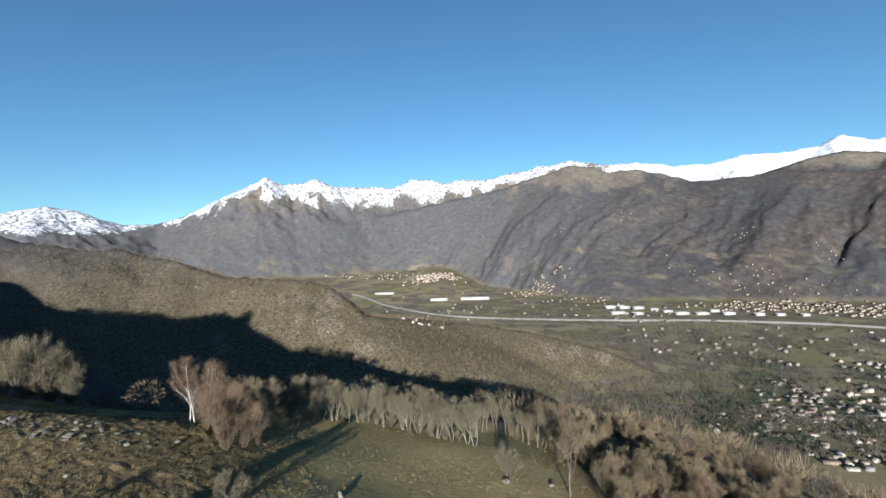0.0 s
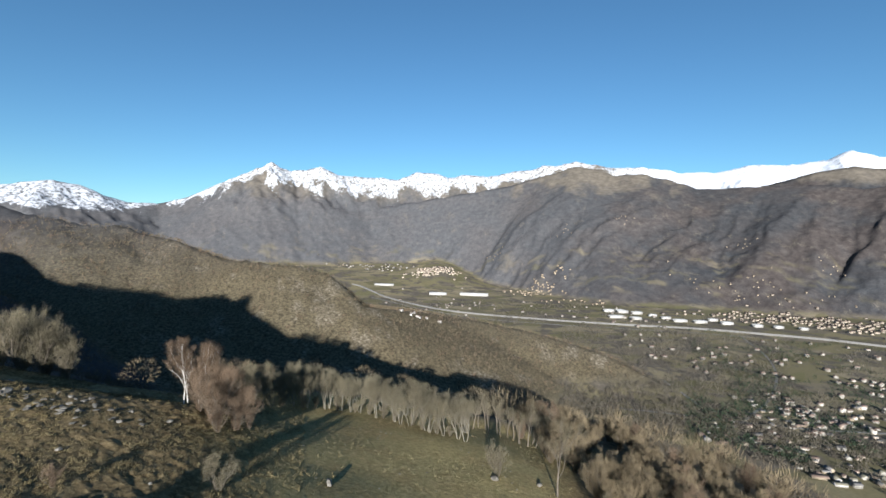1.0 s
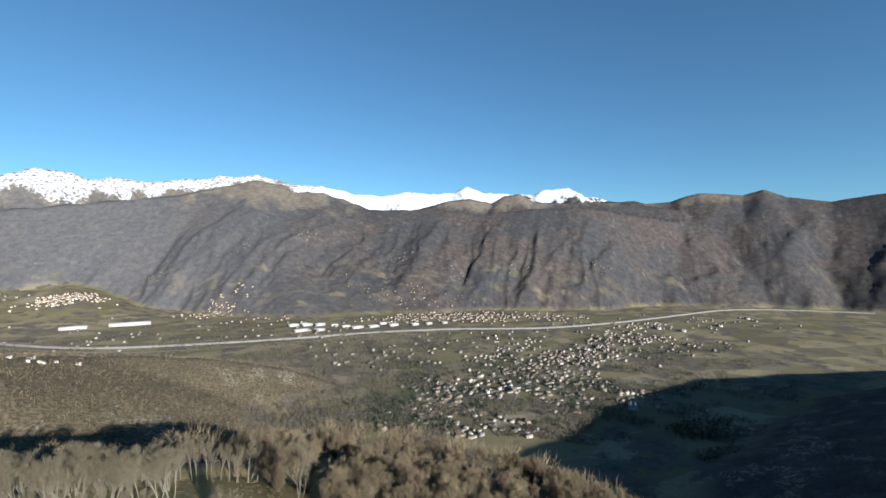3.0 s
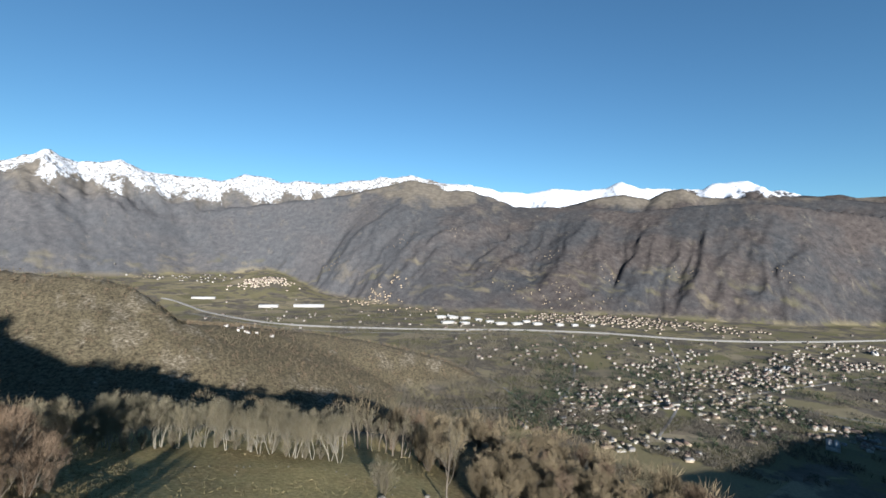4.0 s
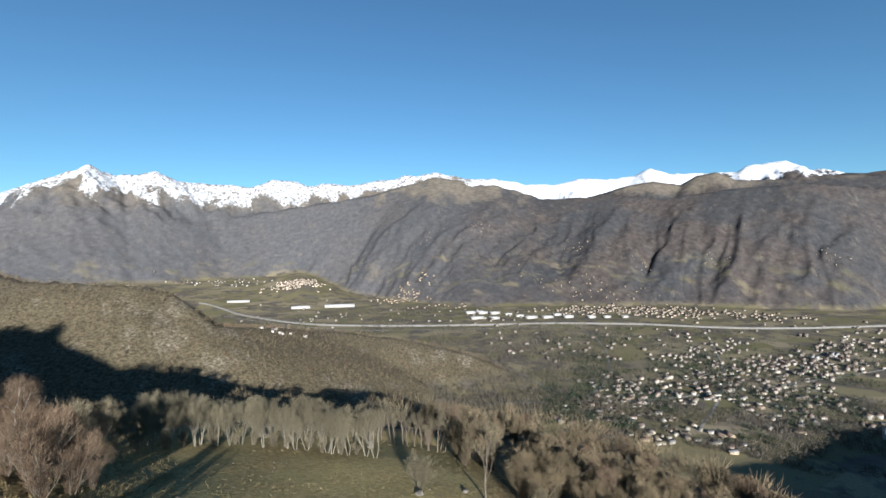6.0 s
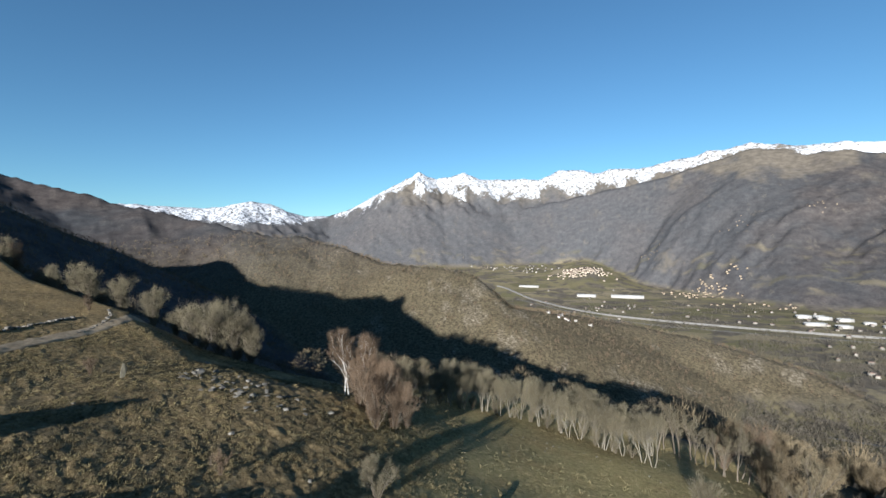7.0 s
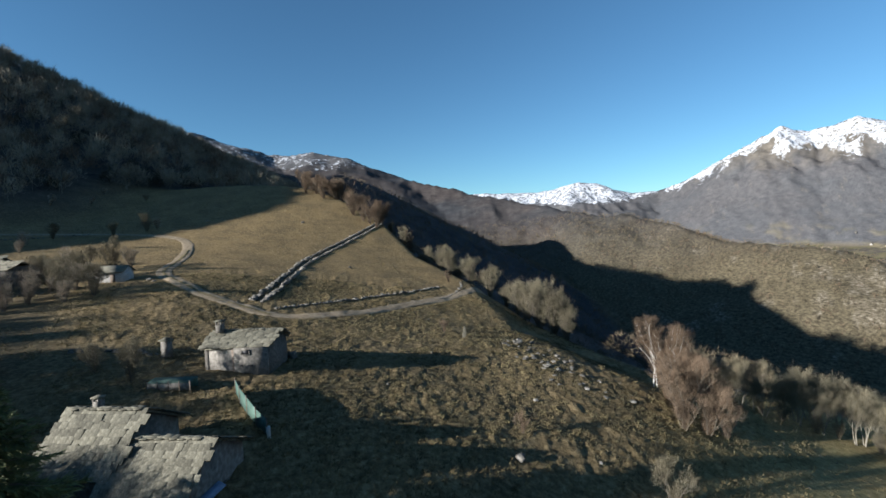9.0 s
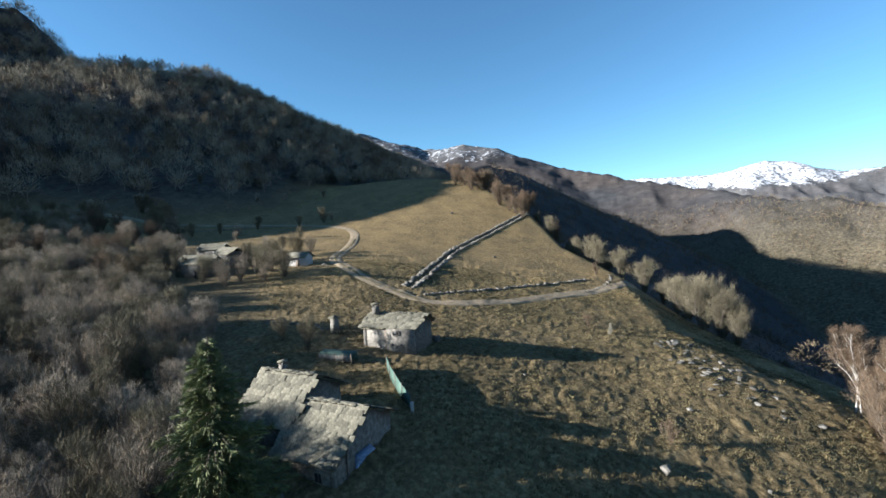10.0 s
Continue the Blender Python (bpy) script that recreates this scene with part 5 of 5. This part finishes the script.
# ---- rough grass ----
def tufts(name, label, n, az, dist, size, blades, material, seed, clump=0.0, thick=0.06):
    rng = np.random.default_rng(seed)
    a, d = rng.uniform(*az, n), np.sqrt(rng.uniform(dist[0] ** 2, dist[1] ** 2, n))
    x, y = -np.sin(np.radians(a)) * d, np.cos(np.radians(a)) * d
    z, *zones = land(x, y)
    ok = (zones[3] > 0.6) & (fbm(x, y, 9, 4, seed + 300) > clump)
    for px, py, pr in ((-38, 9, 5.5), (-57, 16, 5.0), (-44, 4, 5)):
        ok &= np.hypot(x - px, y - py) > pr
    lc = smooth_line(lane, 2.0)
    i = np.where(ok)[0]
    far = np.min(np.hypot(x[i, None] - lc[None, :, 0], y[i, None] - lc[None, :, 1]), 1) > 2.0
    i = i[far]
    x, y, z = x[i], y[i], z[i]
    m = len(x)
    s = rng.uniform(*size, m)[:, None] * np.ones((1, blades))
    off = rng.normal(size=(m, blades, 2)) * 0.32 * s[..., None]
    base = np.concatenate([np.stack([x, y], 1)[:, None] + off, (z[:, None] - 0.05 + 0 * s)[..., None]], 2)
    way = np.concatenate([off / s[..., None] * 1.2 + rng.normal(size=(m, blades, 2)) * .25, np.full((m, blades, 1), .8)], 2)
    soup = Soup()
    soup.slivers(base.reshape(-1, 3), way.reshape(-1, 3), (s * rng.uniform(.5, 1.1, (m, blades))).ravel(), (s * thick * 3).ravel())
    ob = new(name, soup.mesh(name, material))
    return tagged(ob, label, "grass", kind="stuff")


tufts("rough_grass", "dry straw-coloured grass tufts on the slope", 52000, (18, 92), (22, 120), (.16, .38), 8, TUFT, 1, -0.2)
tufts("heather", "dark brown heather tufts on the rough slope", 26000, (22, 84), (26, 120), (.18, .42), 9, HEATH, 2, 0.0)
tufts("rough_grass", "pale dry grass tufts on the upper meadow", 9000, (50, 96), (88, 270), (.25, .55), 6, TUFT, 3, 0.05)
tufts("rough_grass", "olive grass tufts on the lower meadow", 5000, (-16, 30), (40, 118), (.2, .45), 6, TUFT, 4, 0.12)
tufts("rough_grass", "straw grass under the scrub", 4000, (90, 128), (26, 160), (.3, .7), 7, TUFT, 5, -0.1)

# ---- the valley: villages, roads and sheds ----
def valley_house(l, w, h, k):
    wall, roof, dark = Soup(), Soup(), Soup()
    wall.prism([(-w / 2, -2), (w / 2, -2), (w / 2, h), (0, h + w * .28), (-w / 2, h)], mat(-l / 2, 0, 0), mat(l / 2, 0, 0))
    for sg in (-1, 1):
        roof.prism([(0, h + w * .28 + .3), (sg * (w / 2 + .6), h - .3), (sg * (w / 2 + .6), h - .6), (0, h + w * .28)], mat(-l / 2 - .5, 0, 0), mat(l / 2 + .5, 0, 0))
    for sg in (-1, 1):
        for i in range(int(l / 2.6)):
            for j in range(int(h / 2.7)):
                dark.box(mat(-l / 2 + 1.4 + i * 2.6, sg * (w / 2), 0.9 + j * 2.7, 1.0, 0.12, 1.3))
    for sg in (-1, 1):
        dark.box(mat(sg * l / 2, 0, 0.9, .12, 1.0, 1.3))
    return wall.mesh("house_wall", (WALLPAINT, TANPAINT, PEACH, PLASTER)[k % 4]), roof.mesh("house_roof", (ROOFTILE, GREYROOF, ROOFTILE, SLAB, GREYROOF)[k % 5]), dark.mesh("house_windows", DARK)


HOMES = [valley_house(l, w, h, k) for k, (l, w, h) in enumerate(((11, 9, 4.2), (14, 10, 4.5), (10, 9, 5.6), (19, 10, 4.5), (12, 10, 5.2), (24, 10, 4.4), (9, 8, 4), (14, 9, 4.0), (10, 8, 5), (17, 9, 5), (8, 7, 3.6)))]


def bearing(az, el):
    """Where a line of sight from the meadow's height meets the valley floor."""
    d = -FLOOR / math.tan(radians(-el))
    return plan(az, d)[:2]


def scatter(n, az, el, saz, sel, rng):
    out = []
    while len(out) < n:
        a, e = rng.normal(az, saz), rng.normal(el, sel)
        if e < -6.2 and abs(a - az) < 2.2 * saz and abs(e - el) < 2.2 * sel:
            out.append(bearing(a, e))
    return out


rng_v = np.random.default_rng(11)
# streets of the village: bearing and dip along each, and houses on it
STREETS = ((((-28.4, -20.0), (-32.6, -19.3), (-36.2, -18.2), (-40.9, -17.0), (-45.8, -15.8), (-48.9, -15.3), (-53.2, -14.8), (-57, -14.3)), 92), (((-53.8, -12), (-56, -10.7), (-58.1, -9), (-60.4, -8), (-63.9, -7.3)), 62),
           (((-40.4, -12.4), (-44.1, -12.7), (-45.7, -12.1), (-48, -10.1)), 34), (((-42.1, -13.9), (-45.8, -14.6), (-49.6, -13.1), (-52.4, -11.9), (-54.1, -11.2)), 62),
           (((-38.4, -19), (-41.1, -20.2), (-43.4, -21.2)), 30), (((-48.9, -15.3), (-51.1, -16), (-53.2, -17), (-55.2, -16.9)), 40), (((-59.2, -15.9), (-61.7, -15.6), (-63.7, -15.5)), 34),
           (((-34.7, -15.2), (-37, -16.2), (-40.5, -17)), 26), (((-45.2, -20.6), (-49.4, -19.6)), 10), (((-59.3, -9.7), (-62.1, -9.3), (-64.4, -8.9)), 24), (((-51, -14.1), (-53.8, -13.2), (-56.4, -11.9), (-58.5, -10.7)), 48))


def along(line, n, spread, rng):
    """Places beside a street, with the street's turn."""
    c = smooth_line([bearing(*p) for p in line], 8.0)
    out = []
    for i in rng.integers(1, len(c), n):
        d = c[i] - c[i - 1]
        d = d / (np.hypot(*d) + 1e-9)
        o = rng.choice([-1, 1]) * (8 + abs(rng.normal(0, spread)))
        out.append((c[i][0] - d[1] * o, c[i][1] + d[0] * o, math.degrees(math.atan2(d[1], d[0]))))
    return out


taken = []
for line, n in STREETS:
    for x, y, turn in along(line, int(n * 1.5), 26, rng_v):
        if all(math.hypot(x - q[0], y - q[1]) > 9 for q in taken):
            taken.append((x, y, turn + float(rng_v.choice([0, 90])) + rng_v.normal(0, 6)))
taken.sort(key=lambda q: math.hypot(q[0], q[1]))
for x, y, turn in taken[:290]:
    k = int(rng_v.integers(0, len(HOMES)))
    hs = thing("village_house", stand(x, y, turn, 0.2, float(rng_v.uniform(.55, .9))), "pale village house with a pitched roof and dark windows", "house", "valley village")
    part("wall", HOMES[k][0], None, hs)
    part("roof", HOMES[k][1], None, hs)
    tagged(part("windows", HOMES[k][2], None, hs), kind="stuff")


def far_town(name, label, groups, seed, size=(8, 14), paint=WALLPAINT, places=()):
    rng = np.random.default_rng(seed)
    wall, roof = Soup(), Soup()
    spots = [(*p, float(rng.choice([0, 15, 90, 105])) + rng.normal(0, 8)) for n, a, e, sa, se in groups for p in scatter(n, a, e, sa, se, rng)]
    for spot in (spots, list(places)):
        for x, y, turn in spot:
            z = ground(x, y)
            l, w, h = rng.uniform(*size), rng.uniform(6, 9), rng.uniform(3.5, 7)
            m = mat(x, y, z, rz=turn)
            wall.prism([(-w / 2, -2), (w / 2, -2), (w / 2, h), (0, h + w * .25), (-w / 2, h)], m @ mat(-l / 2, 0, 0), m @ mat(l / 2, 0, 0))
            for sg in (-1, 1):
                roof.prism([(0, h + w * .25 + .5), (sg * (w / 2 + .6), h - .2), (sg * (w / 2 + .6), h - .6), (0, h + w * .25)], m @ mat(-l / 2 - .5, 0, 0), m @ mat(l / 2 + .5, 0, 0))
    town = thing(name, mat(0, 0, 0), label, "town", kind="stuff")
    part("walls", wall, paint, town)
    part("roofs", roof, ROOFTILE, town)


far_town("far_town", "crowded pale town at the foot of the far mountain", ((210, -40, -7.35, 4.5, .35), (50, -49, -7.1, 3.5, .2), (40, -33, -7.79, 3.0, .25), (30, -47, -7.59, 4, .4)), 3, paint=PEACH)
far_town("far_town", "pale village spread on the valley's fan", ((75, -11.0, -6.5, 2.0, .16), (14, -16, -7.3, 2.5, .2)), 4, (6, 11), TANPAINT)
far_town("far_town", "scattered farms and houses on the valley floor", ((40, -30, -11.54, 6, 1.2), (30, -20, -8.68, 5, .5), (50, -62, -8.87, 6, 1.0), (30, -70, -6.99, 4, .6), (30, 0, -8.25, 5, .8)), 5)
far_town("village_outskirts", "small pale houses loosely along the valley lanes", ((46, -47, -14.5, 5, 1.2), (30, -40, -16.5, 3, .9), (26, -57, -11, 4, .9), (22, -43, -10, 4, .5), (14, -61, -16, 2.4, .5), (20, -62, -9, 3, .6)), 6, (6, 11))
far_town("village_outskirts", "rows of pale houses along the far streets", (), 8, (6, 12), WALLPAINT, taken[290:])


def hill_town(name, label, n, az, saz, dist, sd, seed, paint=TANPAINT, big=1.0):
    rng = np.random.default_rng(seed)
    wall, roof = Soup(), Soup()
    for _ in range(n):
        x, y, _z = plan(rng.normal(az, saz), rng.normal(dist, sd))
        z = ground(x, y)
        l, w, h = rng.uniform(9, 15) * big, rng.uniform(8, 11) * big, rng.uniform(5, 8) * big
        m = mat(x, y, z, rz=rng.uniform(0, 180))
        wall.prism([(-w / 2, -4), (w / 2, -4), (w / 2, h), (0, h + w * .25), (-w / 2, h)], m @ mat(-l / 2, 0, 0), m @ mat(l / 2, 0, 0))
        for sg in (-1, 1):
            roof.prism([(0, h + w * .25 + .5), (sg * (w / 2 + .6), h - .2), (sg * (w / 2 + .6), h - .6), (0, h + w * .25)], m @ mat(-l / 2 - .5, 0, 0), m @ mat(l / 2 + .5, 0, 0))
    town = thing(name, mat(0, 0, 0), label, "town", kind="stuff")
    part("walls", wall, paint, town)
    part("roofs", roof, ROOFTILE, town)


hill_town("hill_village", "old pale village on the fan below the mountain", 190, 2.3, 1.5, 2930, 60, 31, PEACH, .85)
hill_town("hill_village", "thin pale hamlets on the far slope", 34, 9.5, 2.2, 3250, 100, 32, WALLPAINT)
hill_town("hill_village", "pale hamlets strewn over the lower mountain slope", 40, -32, 4.5, 2620, 60, 34, TANPAINT, .5)
for k, (az, d) in enumerate(((-14, 3100), (-21, 3180), (-33, 3050), (-47, 3000), (-57, 3120), (-5, 3150), (14, 3300), (19, 3250), (-40, 2900))):
    hill_town("hill_hamlet", "small pale hamlet high on the mountain slope", 9, az, .8, d, 45, 40 + k, TANPAINT, .45)
hill_town("bench_hamlet", "small pale hamlet on the brown bench", 9, 3.2, 1.8, 985, 14, 33, PLASTER, .55)


def works(az, el, l, w, h, turn, label):
    x, y = bearing(az, el)
    ob = thing("works_shed", stand(x, y, turn, 0.3), label, "warehouse", "valley works")
    s = Soup()
    s.box(mat(0, 0, -1, l, w, h + 1))
    part("wall", s, PLASTER, ob)
    s = Soup()
    n = max(2, int(w / 18))
    for k in range(n):
        y0, y1 = -w / 2 + k * w / n, -w / 2 + (k + 1) * w / n
        s.prism([(y0, h), (y1, h), ((y0 + y1) / 2, h + 3)], mat(-l / 2 - .5, 0, 0), mat(l / 2 + .5, 0, 0))
    part("roof", s, SHEET, ob)


for k in range(3):
    works(-19.4 - k * 1.55, -8.2, 42, 26, 9, 12, "long white works shed with a sheet roof")
for az, el, l in ((-20.3, -8.83, 60), (-22.4, -8.84, 40), (-27.0, -8.63, 50), (-29.0, -8.55, 46), (-31.5, -8.42, 40), (-34.2, -8.38, 30)):
    works(az, el, l, 26, 8, 8, "white works shed beside the highway")
for az, el, l in ((-20.6, -8.05, 34), (-24.2, -8.3, 30), (-25.6, -8.45, 36), (-36, -8.3, 30), (-38, -8.2, 26), (-30.2, -8.2, 34)):
    works(az, el, l, 18, 7, 8, "white works shed beside the highway")
works(-3.0, -7.12, 150, 44, 10, -4, "very long white factory shed in the valley")
works(1.6, -7.19, 90, 36, 9, -4, "long white factory shed in the valley")
works(8.5, -6.61, 110, 20, 8, -4, "long low pale shed at the valley's bend")
for az, el, l in ((-69.5, -7.20, 40), (-66, -8.03, 34), (-72, -6.27, 36), (-63.5, -7.96, 40), (-60.5, -16.99, 36), (-57.0, -10.53, 40), (-55.5, -11.05, 30)):
    works(az, el, l, 18, 7, 30, "pale flat-roofed works shed in the fields")


def road(name, line, width, lift, label, material=ASPHALT, kerb=0.0):
    c = smooth_line([bearing(*p) for p in line], 14.0)
    t = np.gradient(c, axis=0)
    t /= np.linalg.norm(t, axis=1)[:, None]
    nr = np.stack([-t[:, 1], t[:, 0]], 1)
    z = land(c[:, 0], c[:, 1])[0]
    z = np.convolve(np.pad(z, 4, mode="edge"), np.ones(9) / 9, "valid") + lift
    rows = [np.column_stack([c + nr * o, z + dz]) for o, dz in ((-width / 2, -lift - 2), (-width / 2, kerb), (-width / 2 + .4, kerb), (-width / 2 + .4, 0), (width / 2 - .4, 0), (width / 2 - .4, kerb), (width / 2, kerb), (width / 2, -lift - 2))]
    v = np.stack(rows, 1)
    n, m = v.shape[:2]
    s = Soup()
    s.add(v.reshape(-1, 3), [(i * m + j, (i + 1) * m + j, (i + 1) * m + j + 1, i * m + j + 1) for i in range(n - 1) for j in range(m - 1)])
    return tagged(new(name, s.mesh(name, material)), label, "road", kind="structure")


road("highway", ((12.5, -6.55), (11.2, -6.72), (6, -8.10), (2, -8.90), (-2.2, -9.39), (-12, -9.81), (-20.5, -9.67), (-34.8, -8.97), (-48.9, -8.76), (-56, -8.05), (-61.3, -7.18), (-67, -6.02), (-70.5, -5.4), (-75, -5.1), (-82, -4.9)), 7, 5.0, "pale highway on low piers along the valley", kerb=0.7)
road("river_road", ((10, -7.50), (4, -8.85), (-4, -10.05), (-14, -10.28), (-24, -9.92), (-34, -9.48)), 7, 0.5, "pale second carriageway beside the highway")
for line in (((-20, -19.08), (-27, -18.58), (-38, -17.62), (-46, -15.90), (-52, -14.21), (-58, -12.12), (-63, -10.06)), ((-45, -19.82), (-47, -16.79), (-48, -13.77), (-47, -10.79), (-46, -8.90)),
             ((-55, -14.06), (-61, -14.28), (-67, -13.62), (-74, -12.55)), ((-33, -18.39), (-36, -14.95), (-36, -11.95), (-33, -9.69)), ((-25.5, -15.30), (-27.5, -16.37), (-29.5, -17.44))):
    road("lane", line, 5.0, 0.4, "pale narrow village lane between fields")

# trees and hedges of the valley floor
VALLEY_TWIG = mottled("valley_twigs", (0.06, 0.054, 0.042), (0.11, 0.097, 0.075), (0.17, 0.15, 0.115), 0.1, 0.95, 0.1, 0, 0, 0.3, 0.3, 0.1)
VALLEY_GREEN = mottled("valley_evergreens", (0.016, 0.03, 0.016), (0.032, 0.05, 0.028), (0.06, 0.08, 0.045), 0.1, 0.9, 0.1, 0, 0, 0.3)


def valley_trees(name, label, n, az, el, h, blades, wid, material, seed, thr):
    rng = np.random.default_rng(seed)
    a, d = rng.uniform(*az, n), -FLOOR / np.tan(np.radians(-rng.uniform(*el, n)))
    x, y = -np.sin(np.radians(a)) * d, np.cos(np.radians(a)) * d
    z, snow, green, *_ = land(x, y)
    ok = (green > .5) & (fbm(x, y, 90, 4, seed + 40) > thr)
    x, y, z = x[ok], y[ok], z[ok]
    m = len(x)
    soup = Soup()
    fuzzy(soup, x, y, z, rng.uniform(*h, m), rng.uniform(2.5, 4.5, m), blades, np.full(m, wid), rng)
    return tagged(new(name, soup.mesh(name, material)), label, "trees", kind="stuff")


valley_trees("valley_trees", "leafless trees and hedges between the valley fields", 24000, (-76, -14), (-21.5, -9.0), (4, 9), 7, 1.1, VALLEY_TWIG, 51, 0.03)
valley_trees("valley_trees", "leafless grey-brown woods between the bench and the village", 9000, (-37, -14), (-21.5, -9.8), (4, 8), 7, 1.1, VALLEY_TWIG, 54, -0.25)
valley_trees("valley_trees", "dark evergreen trees among the village gardens", 9000, (-70, -28), (-21, -9.3), (5, 10), 10, 1.1, VALLEY_GREEN, 52, 0.04)
valley_trees("valley_trees", "leafless riverside woods on the valley floor", 4000, (-30, 12), (-10.5, -7.4), (5, 9), 8, 1.4, VALLEY_TWIG, 53, 0.05)
